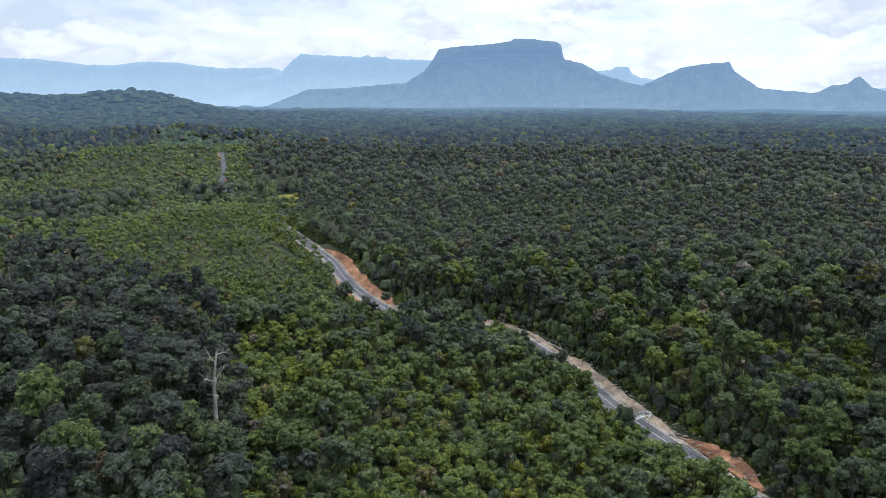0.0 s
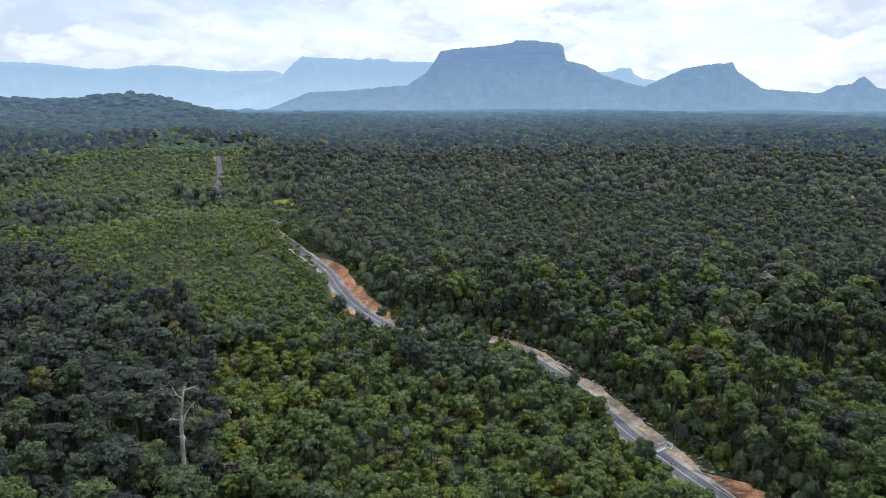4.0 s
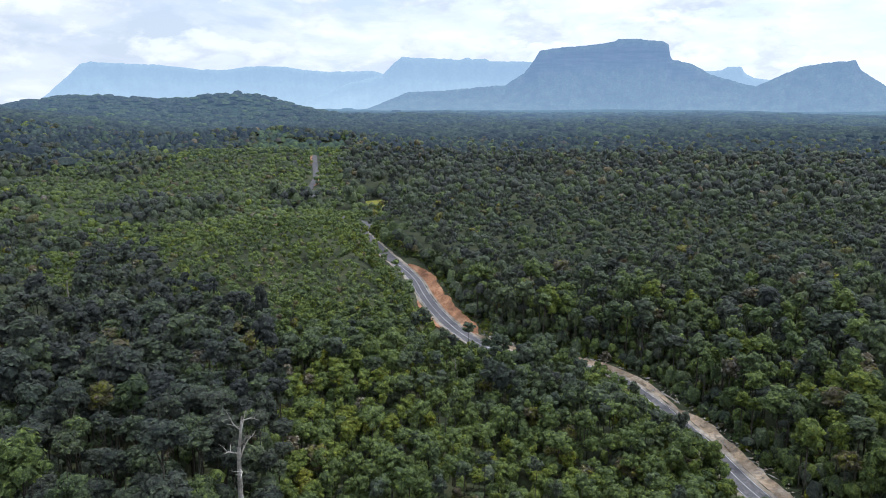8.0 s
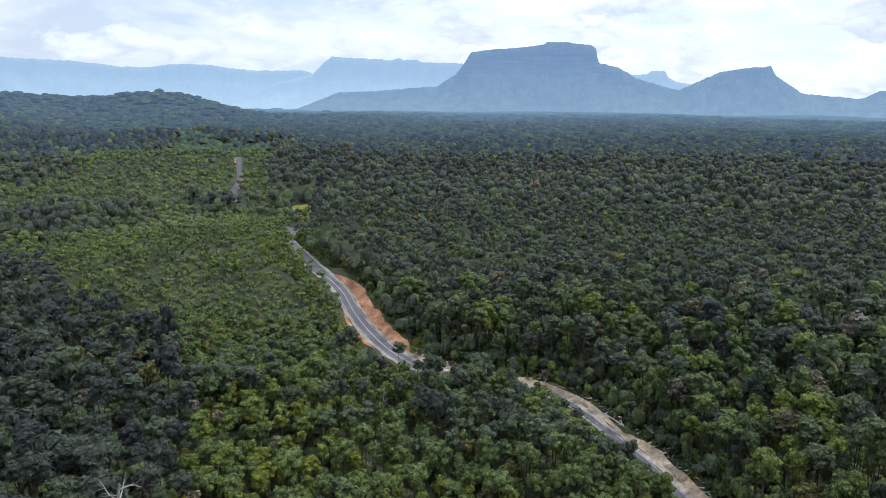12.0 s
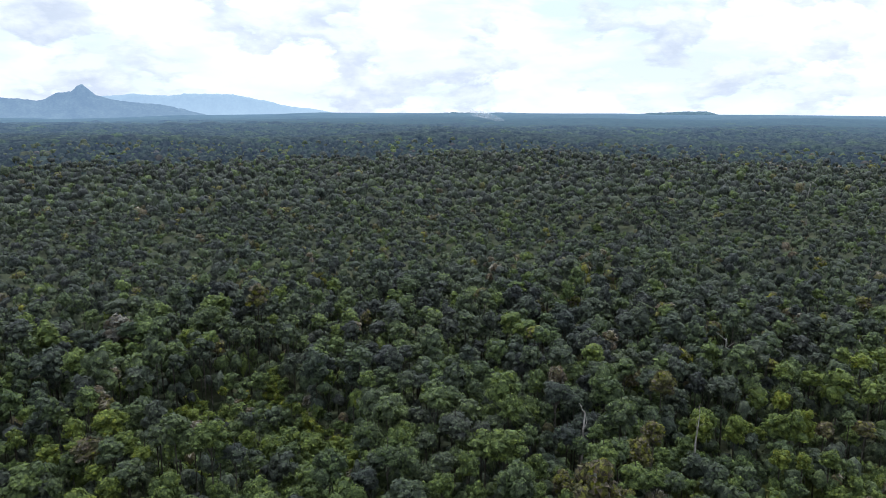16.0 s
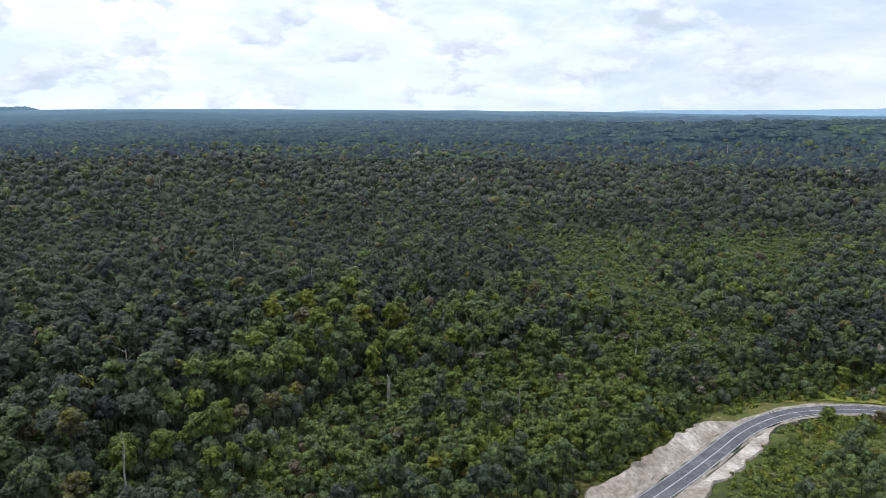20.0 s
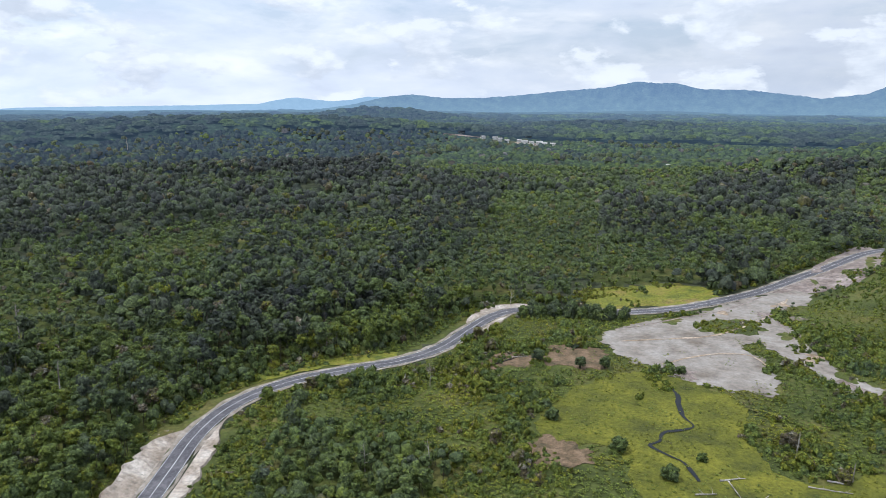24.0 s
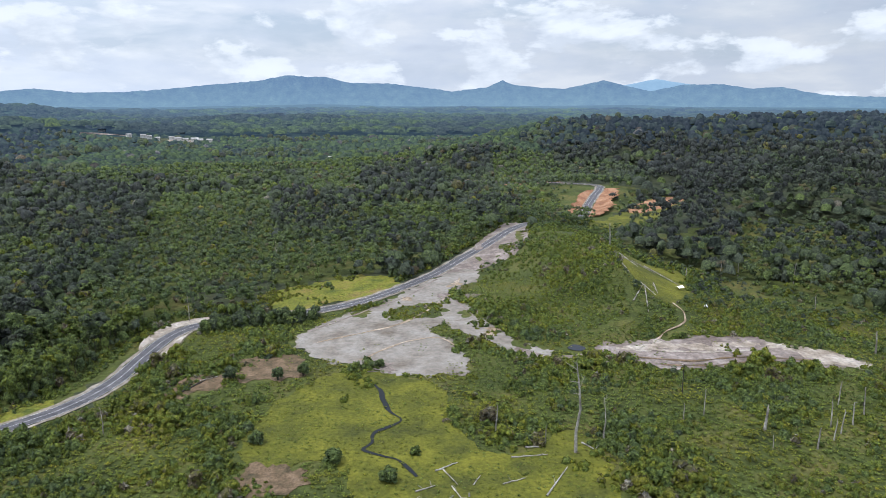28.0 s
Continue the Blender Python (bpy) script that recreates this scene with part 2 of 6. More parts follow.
def haze_mat(name, base, glow, amount, scale=0.02, cliff=None, low=None, tall=300.0, grain=1.0, thick=None, leafy=False):
    """Far land: its own colour, and kilometres of lit air painted on as emission."""
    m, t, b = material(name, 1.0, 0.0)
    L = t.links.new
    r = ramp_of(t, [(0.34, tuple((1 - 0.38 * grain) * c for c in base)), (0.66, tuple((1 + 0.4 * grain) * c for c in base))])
    L(world_noise(t, scale, 7.0, 0.65), r.inputs[0])
    fine = ramp_of(t, [(0.36, (1 - 0.5 * grain,) * 3), (0.64, (1 + 0.55 * grain,) * 3)])
    L(world_noise(t, 5 * scale, 5.0, 0.7), fine.inputs[0])
    colour = mix_rgb(t, r.outputs[0], fine.outputs[0], 1.0, "MULTIPLY")
    if leafy:                       # the trees' own tones, darkened to stand for the crowns' missing self-shadow
        at = node(t, "ShaderNodeAttribute")
        at.attribute_name = "tone"
        tones = ramp_of(t, LEAF_TONES)
        L(at.outputs["Fac"], tones.inputs[0])
        colour = mix_rgb(t, mix_rgb(t, tones.outputs[0], fine.outputs[0], 1.0, "MULTIPLY"), (0.42, 0.42, 0.46), 1.0, "MULTIPLY")
    if cliff:
        g = t.nodes.new("ShaderNodeNewGeometry")
        s = t.nodes.new("ShaderNodeSeparateXYZ")
        L(g.outputs["Normal"], s.inputs[0])
        k = ramp_of(t, [(0.2, (1, 1, 1)), (0.6, (0, 0, 0))])
        L(s.outputs[2], k.inputs[0])
        # level ledges in the rock
        mp = node(t, "ShaderNodeMapping")
        mp.inputs["Scale"].default_value = (0.008, 0.008, 0.07)
        L(g.outputs["Position"], mp.inputs[0])
        ledge = node(t, "ShaderNodeTexNoise", in_Scale=1.0, in_Detail=5.0, in_Roughness=0.6)
        L(mp.outputs[0], ledge.inputs["Vector"])
        rock = ramp_of(t, [(0.38, tuple(0.5 * c for c in cliff)), (0.62, tuple(1.5 * c for c in cliff))])
        L(ledge.outputs[0], rock.inputs[0])
        colour = mix_rgb(t, colour, rock.outputs[0], k.outputs[0])
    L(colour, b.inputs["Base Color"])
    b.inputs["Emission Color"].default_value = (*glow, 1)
    # the painted haze takes a second colour towards the foot
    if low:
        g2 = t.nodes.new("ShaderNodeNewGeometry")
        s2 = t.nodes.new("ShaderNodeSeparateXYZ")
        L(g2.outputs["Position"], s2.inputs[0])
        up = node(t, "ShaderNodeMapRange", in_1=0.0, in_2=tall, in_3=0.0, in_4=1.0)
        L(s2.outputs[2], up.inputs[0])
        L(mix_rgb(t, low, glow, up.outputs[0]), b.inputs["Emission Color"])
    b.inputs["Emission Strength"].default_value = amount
    if thick:                       # painted haze: emission grows towards the horizon
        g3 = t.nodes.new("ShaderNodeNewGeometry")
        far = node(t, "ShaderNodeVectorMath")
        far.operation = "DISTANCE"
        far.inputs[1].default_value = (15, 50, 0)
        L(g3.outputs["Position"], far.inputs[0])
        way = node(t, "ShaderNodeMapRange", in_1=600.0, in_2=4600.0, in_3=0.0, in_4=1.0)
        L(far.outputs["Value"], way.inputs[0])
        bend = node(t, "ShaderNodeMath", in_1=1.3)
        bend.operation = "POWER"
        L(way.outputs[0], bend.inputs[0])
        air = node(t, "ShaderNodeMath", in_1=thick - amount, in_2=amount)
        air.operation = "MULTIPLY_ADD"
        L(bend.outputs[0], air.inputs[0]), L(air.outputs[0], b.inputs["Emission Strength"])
    return m


LEAF = foliage("leaves")
FLOOR = earth("forest_floor", (0.018, 0.022, 0.012), (0.035, 0.042, 0.02), (0.06, 0.06, 0.03), 0.06, 0.5, 0.6)
GRASS = earth("grass", (0.042, 0.046, 0.009), (0.080, 0.082, 0.010), (0.124, 0.118, 0.014), 0.075, 0.9, 0.6, soft=0.6)
SHRUBGROUND = earth("undergrowth", (0.028, 0.036, 0.009), (0.054, 0.064, 0.014), (0.092, 0.082, 0.024), 0.05, 0.7, 0.8)
YELLOWGRASS = earth("dry_grass", (0.060, 0.075, 0.014), (0.135, 0.135, 0.018), (0.165, 0.120, 0.04), 0.09, 0.8, 0.9, soft=0.4)
GRAVEL = earth("grey_gravel", (0.110, 0.090, 0.070), (0.178, 0.156, 0.134), (0.225, 0.205, 0.182), 0.07, 0.5, 0.15, soft=1.0)
TAN = earth("tan_soil", (0.13, 0.095, 0.06), (0.24, 0.18, 0.125), (0.37, 0.30, 0.23), 0.16, 0.8, 0.7)
SAND = earth("pale_sand", (0.155, 0.120, 0.09), (0.25, 0.208, 0.168), (0.37, 0.33, 0.285), 0.12, 0.7, 0.6)
MUD = earth("pinkish_mud", (0.105, 0.08, 0.066), (0.16, 0.128, 0.112), (0.25, 0.21, 0.19), 0.12, 0.6, 0.6)
ORANGE = earth("orange_clay", (0.15, 0.072, 0.040), (0.235, 0.118, 0.064), (0.33, 0.195, 0.12), 0.10, 0.8, 0.7)
BROWN = earth("brown_soil", (0.055, 0.045, 0.024), (0.115, 0.078, 0.046), (0.18, 0.125, 0.08), 0.22, 1.1, 1.0)
ASPHALT = earth("asphalt", (0.056, 0.053, 0.058), (0.074, 0.070, 0.076), (0.10, 0.095, 0.097), 0.15, 1.2, 0.1, 0.8)
SHOULDER = earth("road_shoulder", (0.13, 0.108, 0.085), (0.20, 0.17, 0.138), (0.28, 0.245, 0.205), 0.2, 0.9, 0.4)
PAINT = earth("road_paint", (0.36, 0.36, 0.355), (0.47, 0.47, 0.465), (0.58, 0.58, 0.57), 0.3, 1.5, 0.05, 0.6)
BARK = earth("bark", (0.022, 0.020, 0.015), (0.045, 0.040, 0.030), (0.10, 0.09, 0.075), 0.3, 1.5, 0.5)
DEADWOOD = earth("bleached_wood", (0.12, 0.106, 0.09), (0.23, 0.208, 0.182), (0.36, 0.335, 0.305), 0.3, 1.5, 0.5)
DARKWOOD = earth("dark_wood", (0.025, 0.022, 0.02), (0.045, 0.04, 0.035), (0.07, 0.06, 0.05), 0.4, 2.0, 0.4)
CONCRETE = earth("concrete", (0.34, 0.33, 0.31), (0.44, 0.43, 0.41), (0.52, 0.51, 0.49), 0.4, 2.0, 0.2)
WHITE = earth("white_sheet", (0.6, 0.6, 0.6), (0.75, 0.75, 0.74), (0.82, 0.82, 0.82), 0.4, 2.0, 0.1, 0.5)
ROOF = earth("pale_metal_roof", (0.16, 0.15, 0.15), (0.22, 0.21, 0.20), (0.32, 0.31, 0.30), 0.05, 0.4, 0.1, 0.45, 0.5)
WATER, _t, _b = material("dark_water", 0.5, 0.03)
_b.inputs["Base Color"].default_value = (0.018, 0.02, 0.022, 1)
_bp = node(_t, "ShaderNodeBump", in_Strength=0.15, in_Distance=0.1)
_t.links.new(world_noise(_t, 1.3), _bp.inputs["Height"])
_t.links.new(_bp.outputs[0], _b.inputs["Normal"])
# far woods and plain: haze as emission that rises with distance
FARWOOD = haze_mat("far_forest_haze", (0.020, 0.028, 0.020), (0.24, 0.38, 0.58), 0.02, 0.03, thick=0.75)
FARPLAIN = haze_mat("far_plain_haze", (0.025, 0.035, 0.027), (0.24, 0.38, 0.58), 0.02, 0.012, thick=0.75)
FARLEAF = haze_mat("far_leaves_haze", (0.03, 0.04, 0.03), (0.24, 0.38, 0.58), 0.02, 0.03, grain=1.4, thick=0.75, leafy=True)
# mountains: their blue haze is emission, mostly paler at the foot
MESA = haze_mat("hazy_mesa", (0.032, 0.038, 0.030), (0.180, 0.280, 0.445), 0.92, 0.02, (0.045, 0.045, 0.045), (0.235, 0.345, 0.50), 330.0, 1.0)
MESAFAR = haze_mat("pale_hazy_mesa", (0.05, 0.06, 0.05), (0.36, 0.51, 0.70), 0.92, 0.012, None, (0.48, 0.63, 0.80), 300.0, 0.5)
RANGE = haze_mat("hazy_blue_range", (0.030, 0.039, 0.026), (0.140, 0.235, 0.420), 0.92, 0.02, None, (0.20, 0.32, 0.48), 150.0, 1.0)
RANGEFAR = haze_mat("hazy_pale_range", (0.05, 0.06, 0.06), (0.31, 0.48, 0.67), 0.92, 0.01, grain=0.4)
FARHILL = haze_mat("hazy_far_hill", (0.04, 0.055, 0.04), (0.10, 0.17, 0.28), 0.85, 0.02)
SMOKE, _t, _b = material("thin_smoke", 1.0, 0.0)
_b.inputs["Base Color"].default_value = (0.8, 0.82, 0.85, 1)
_r = ramp_of(_t, [(0.3, (0.02, 0.02, 0.02)), (0.75, (0.16, 0.16, 0.16))])
_t.links.new(world_noise(_t, 0.03, 4.0), _r.inputs[0])
_t.links.new(_r.outputs[0], _b.inputs["Alpha"])

# ---- plan ----
ROAD_NORTH = [(-288, 1289), (-312, 1042), (-253, 825), (-233, 745), (-177, 635), (-135, 584), (-122, 525), (-113, 500), (-92, 455), (-67, 412),
              (-56, 385), (-45, 359), (-33, 335), (-21, 318), (-7, 308), (10, 303), (28, 291), (37, 276), (45, 257), (51, 240), (56, 222), (63, 204),
              (72, 183), (85, 150), (100, 112), (116, 75), (132, 40), (147, 9)]
ROAD_SOUTH = [(157, -11), (164, -25), (173, -42), (181, -57), (186, -72), (187, -86), (183, -103), (172, -121), (158, -140), (152, -160),
              (152, -185), (151, -205), (145, -219), (130, -228), (113, -234), (97, -241), (80, -255), (66, -274), (50, -300), (33, -334), (15, -367),
              (-2, -403), (-22, -437), (-45, -465), (-60, -489), (-72, -535), (-84, -575), (-94, -606), (-96, -640), (-60, -690), (20, -720), (62, -755),
              (78, -843), (110, -950), (132, -1150)]
PAD = [(100, -199), (94, -218), (86, -231), (69, -253), (50, -290), (29, -314), (26, -290), (37, -270), (33, -252), (26, -239), (16, -217),
       (10, -203), (-3, -195), (0, -185), (15, -193), (25, -204), (39, -222), (45, -215), (36, -203), (31, -185), (32, -173), (48, -169), (69, -175), (85, -183)]
PAD_ISLAND = [(66, -234), (62, -245), (44, -251), (39, -240), (48, -230), (60, -225)]
PAD_TIP = [(52, -300), (29, -350), (3, -420), (-8, -418), (-11, -381), (0, -335), (24, -312), (34, -305)]
MUDFLAT = [(-20, -198), (-37, -202), (-53, -206), (-84, -211), (-96, -200), (-108, -196), (-116, -183), (-100, -180), (-84, -183), (-72, -180), (-51, -175), (-34, -182)]
SANDBAR = [(-88, -204), (-96, -200), (-108, -196), (-116, -183), (-104, -182), (-96, -190), (-86, -198)]
SANDBAR_2 = [(-30, -194), (-44, -196), (-62, -194), (-80, -199), (-84, -204), (-62, -200), (-44, -202), (-28, -198)]
MEADOW = [(66, -172), (40, -160), (35, -140), (26, -119), (14, -118), (0, -132), (-7, -118), (-6, -85), (20, -70), (52, -84), (62, -104), (72, -112), (86, -102), (96, -128), (84, -163)]
DRYFIELD = [(120, -240), (129, -267), (108, -290), (87, -302), (68, -297), (70, -271), (98, -249)]
BROWN_1 = [(112, -172), (112, -185), (100, -186), (91, -183), (89, -169), (100, -164), (109, -164)]
BROWN_2 = [(114, -160), (126, -148), (131, -156), (130, -165), (119, -169)]
BROWN_3 = [(74, -98), (88, -90), (92, -100), (86, -108), (74, -106)]
SLOPE_CLEARING = [(-48, -308), (-84, -314), (-80, -279), (-60, -246), (-47, -276)]
GRASS_HILL = [(22, -300), (30, -260), (12, -225), (-16, -212), (-42, -230), (-44, -290), (-40, -350), (-22, -378), (0, -330)]
SHRUBLAND = [(148, -10), (176, -60), (182, -92), (150, -140), (147, -215), (95, -238), (60, -268), (20, -350), (-20, -405), (-62, -385),
             (-90, -325), (-150, -265), (-180, -150), (-120, -40), (-40, 20), (60, 40), (120, 40)]
SECOND_N = [(62, 215), (68, 190), (95, 110), (60, 100), (-24, 100), (-54, 158), (-62, 176), (-90, 225), (-170, 290), (-340, 430), (-500, 600), (-580, 900),
            (-430, 1150), (-310, 1250), (-262, 1000), (-215, 760), (-118, 620), (-108, 480), (-62, 400), (-30, 318), (18, 292)]
SECOND_E = [(105, 110), (190, 130), (235, 60), (300, 10), (340, -80), (430, -140), (430, -260), (300, -330), (190, -300), (150, -230), (160, -140), (192, -90), (160, -15), (130, 50)]
SECOND_S = [(190, -300), (430, -260), (480, -600), (700, -1050), (800, -1500), (-150, -1500), (-150, -900), (-130, -600), (-60, -440), (20, -360), (120, -280)]
SECOND_W = [(-60, -395), (-88, -325), (-150, -262), (-270, -235), (-320, -330), (-210, -385), (-120, -410)]
CLEARING_N = [(-150, 655), (-165, 700), (-130, 725), (-108, 690), (-118, 655)]
CLAY_S = [(-100, -512), (-118, -548), (-136, -572), (-168, -598), (-172, -590), (-152, -556), (-136, -532), (-112, -506)]
CUT_BANK = [(-52, -440), (-100, -455), (-150, -530), (-172, -588), (-160, -596), (-130, -568), (-98, -512), (-78, -480)]
RED_N = [(-215, 560), (-250, 575), (-238, 600), (-205, 588)]

# tall dark forest, toned down further for likely cloud shade, and low light growth, that stand out among the rest
DARK_ZONES = [
    [(712, -626), (653, -747), (427, -658), (287, -522), (235, -362), (215, -255), (196, -188), (205, -142), (206, -115), (215, -93)],
    [(202, -558), (131, -574), (101, -409), (155, -385)], [(154, -752), (73, -809), (-3, -916), (7, -541), (52, -512), (113, -517)],
    [(-106, -497), (-191, -548), (-125, -340), (-85, -365)], [(-62, -340), (-128, -357), (-110, -256), (-88, -268)],
    [(-85, -1213), (-249, -1425), (-724, -1900), (-173, -501), (-142, -560), (-80, -800)], [(1332, -1275), (979, -1183), (672, -1095), (490, -777), (590, -719), (610, -521)],
    [(-163, 256), (-143, 305), (-122, 336), (-90, 257), (-57, 211), (-47, 173), (-56, 148), (-55, 136), (-89, 136)], [(-252, 404), (-205, 388), (-131, 325), (-139, 287), (-163, 256)]]
LIGHT_ZONES = [
    [(59, -677), (-87, -824), (-209, -819), (-124, -592), (-62, -578), (-40, -435), (5, -425)], [(851, -1471), (256, -1681), (-64, -1459), (221, -1129), (427, -1083), (622, -1039)],
    [(-283, 493), (-135, 542), (-72, 401), (-46, 308), (-50, 275), (-95, 291), (-140, 360), (-200, 401)], [(-358, 730), (-504, 1307), (-307, 1076), (-116, 520), (-89, 505), (-106, 443), (-161, 505), (-254, 552)]]
MIXED_ZONE = [(-75, 255), (-50, 285), (-1, 280), (30, 245), (45, 180), (-4, 188), (-35, 188), (-54, 188)]


def spline(pts, step):
    """A smooth line through the points, one point every step metres."""
    p = np.array(pts, float)
    q = np.vstack([2 * p[0] - p[1], p, 2 * p[-1] - p[-2]])
    out = []
    for i in range(1, len(q) - 2):
        n = max(2, int(np.linalg.norm(q[i + 1] - q[i]) / step))
        t = np.linspace(0, 1, n, endpoint=False)[:, None]
        a, b, c, d = q[i - 1], q[i], q[i + 1], q[i + 2]
        out.append(0.5 * (2 * b + (c - a) * t + (2 * a - 5 * b + 4 * c - d) * t**2 + (3 * b - a - 3 * c + d) * t**3))
    return np.vstack(out + [p[-1:]])


def loop(pts, step, rough=0.0, seed=0):
    """A closed smooth outline with an uneven edge."""
    k = len(pts)
    line = spline([pts[-1], *pts, pts[0], pts[1]], step)
    i0 = np.argmin(np.hypot(*(line - pts[0]).T))
    rest = line[i0 + 1:]
    i1 = i0 + 1 + np.argmin(np.hypot(*(rest[len(rest) // 2:] - pts[0]).T)) + len(rest) // 2
    line = line[i0:i1]
    d = np.roll(line, -1, 0) - np.roll(line, 1, 0)
    nrm = np.stack([d[:, 1], -d[:, 0]], -1) / (np.hypot(*d.T)[:, None] + 1e-6)
    w = vnoise(line[:, 0] / 4, line[:, 1] / 4, seed) + 0.6 * vnoise(line[:, 0] / 1.3, line[:, 1] / 1.3, seed + 5) - 0.8
    return line + nrm * (w * rough)[:, None]


def vnoise(x, y, seed=0):
    """Smooth value noise from 0 to 1, one cell a unit."""
    x, y = np.asarray(x, float), np.asarray(y, float)
    i, j = np.floor(x), np.floor(y)
    u, v = x - i, y - j
    u, v = u * u * (3 - 2 * u), v * v * (3 - 2 * v)

    def h(a, b):
        s = np.sin(a * 127.1 + b * 311.7 + seed * 74.7) * 43758.5453
        return s - np.floor(s)
    return (h(i, j) * (1 - u) + h(i + 1, j) * u) * (1 - v) + (h(i, j + 1) * (1 - u) + h(i + 1, j + 1) * u) * v


def inside(poly, x, y):
    p = np.array(poly, float)
    hit = np.zeros(np.shape(x), bool)
    for (ax, ay), (bx, by) in zip(p, np.roll(p, -1, 0)):
        if ay == by:
            continue
        hit ^= ((ay > y) != (by > y)) & (x < (bx - ax) * (y - ay) / (by - ay) + ax)
    return hit


ROAD = spline(ROAD_NORTH + ROAD_SOUTH, 4.0)
HILLS = [  # x, y, height, radius along, across, turn
    (-165, 450, 15, 95, 60, 60), (-60, 250, 5, 60, 40, 30), (-70, 165, 7, 80, 70, 0), (-92, 424, 9, 22, 30, 0), (-340, 930, 26, 190, 110, 40), (-430, 1250, 34, 200, 120, 20),
    (-925, 2180, 64, 190, 170, 0), (-1330, 2050, 76, 330, 260, 0), (-1250, 1300, 54, 420, 300, 60), (-690, 2080, 27, 240, 220, 0), (-420, 2300, 14, 200, 200, 0), (-950, 900, 48, 330, 240, 60),
    (-34, -310, 17, 28, 62, 8), (-6, -400, 9, 40, 70, 10), (-205, -445, 26, 75, 60, 25), (-340, -430, 30, 110, 90, 0), (-90, -620, 8, 70, 60, 0),
    (-120, -1080, 36, 130, 120, 0), (-330, -1000, 34, 200, 150, 20), (-600, -920, 42, 260, 220, 0), (-900, -1100, 30, 350, 300, 0), (30, -960, 14, 130, 110, 0),
    (1100, -1050, 34, 420, 170, 40), (1650, -820, 26, 500, 220, 30), (1350, -1900, 36, 260, 180, 30), (620, -1750, 12, 300, 200, 0), (600, -1225, 8, 210, 60, 0),
    (900, 520, 12, 260, 180, 0), (1300, 1000, 14, 300, 250, 0), (700, 100, 10, 200, 160, 0), (600, 1300, 10, 400, 300, 0)]


def hills(x, y):
    z = 5.0 * (vnoise(x / 260, y / 260, 3) - 0.5) + 2.5 * (vnoise(x / 90, y / 90, 4) - 0.5)
    far = np.clip((np.hypot(x, y) - 500) / 900, 0, 1)
    z = z + far * 16 * (vnoise(x / 420, y / 420, 7) - 0.5)
    for hx, hy, h, a, b, turn in HILLS:
        c, s = math.cos(radians(turn)), math.sin(radians(turn))
        u, v = (x - hx) * c + (y - hy) * s, -(x - hx) * s + (y - hy) * c
        z = z + h * np.exp(-(u / a) ** 2 - (v / b) ** 2)
    return z


def road_near(x, y):
    """Distance to the road's middle and the number of its nearest point."""
    x, y = np.ravel(x), np.ravel(y)
    d, k = np.full(len(x), 1e9), np.zeros(len(x), int)
    sel = np.where((np.abs(x) < 420) & (np.abs(y) < 1400))[0]
    for c in np.array_split(sel, max(1, len(sel) // 4000)):
        q = (x[c, None] - ROAD[None, :, 0]) ** 2 + (y[c, None] - ROAD[None, :, 1]) ** 2
        k[c] = q.argmin(1)
        d[c] = np.sqrt(q[np.arange(len(c)), k[c]])
    return d, k


ROAD_Z = np.convolve(np.pad(hills(ROAD[:, 0], ROAD[:, 1]), 12, mode="edge"), np.ones(25) / 25, "valid")


def height(x, y):
    shape = np.shape(x)
    x, y = np.ravel(np.asarray(x, float)), np.ravel(np.asarray(y, float))
    z = hills(x, y)
    d, k = road_near(x, y)
    w = np.clip((d - 7) / 22, 0, 1)
    w = w * w * (3 - 2 * w)
    return (ROAD_Z[k] * (1 - w) + z * w).reshape(shape)


# ---- building helpers ----
def link_mesh(name, verts, faces, mats, parent=None, tone=None, smooth=False, index=None):
    me = bpy.data.meshes.new(name)
    verts = np.asarray(verts, np.float32)
    faces = np.asarray(faces, np.int32)
    n, k = faces.shape
    me.vertices.add(len(verts))
    me.vertices.foreach_set("co", verts.ravel())
    me.loops.add(n * k)
    me.loops.foreach_set("vertex_index", faces.ravel())
    me.polygons.add(n)
    me.polygons.foreach_set("loop_start", np.arange(0, n * k, k, dtype=np.int32))
    me.polygons.foreach_set("use_smooth", np.full(n, smooth))
    for m in (mats if isinstance(mats, (list, tuple)) else [mats]):
        me.materials.append(m)
    if index is not None:
        me.polygons.foreach_set("material_index", np.asarray(index, np.int32))
    if tone is not None:
        me.attributes.new("tone", "FLOAT", "POINT").data.foreach_set("value", np.asarray(tone, np.float32))
    me.update(calc_edges=True)
    me.validate()
    ob = new(name, me)
    ob.parent = parent
    return ob


def tube(points, radii, sides=7):
    """A tapered round limb along the points: vertices and four-sided faces."""
    p, r = np.array(points, float), np.array(radii, float)
    d = np.gradient(p, axis=0)
    d /= np.linalg.norm(d, axis=1, keepdims=True) + 1e-9
    ref = np.where(np.abs(d[:, 2:3]) > 0.9, [[1.0, 0, 0]], [[0, 0, 1.0]])
    u = np.cross(d, ref)
    u /= np.linalg.norm(u, axis=1, keepdims=True)
    v = np.cross(d, u)
    a = np.linspace(0, 2 * np.pi, sides, endpoint=False)
    ring = p[:, None] + r[:, None, None] * (u[:, None] * np.cos(a)[None, :, None] + v[:, None] * np.sin(a)[None, :, None])
    f = [[i * sides + j, i * sides + (j + 1) % sides, (i + 1) * sides + (j + 1) % sides, (i + 1) * sides + j] for i in range(len(p) - 1) for j in range(sides)]
    return ring.reshape(-1, 3), np.array(f)


def join(pieces):
    vs, fs, n = [], [], 0
    for v, f in pieces:
        vs.append(v), fs.append(np.asarray(f) + n)
        n += len(v)
    return np.vstack(vs), np.vstack(fs)


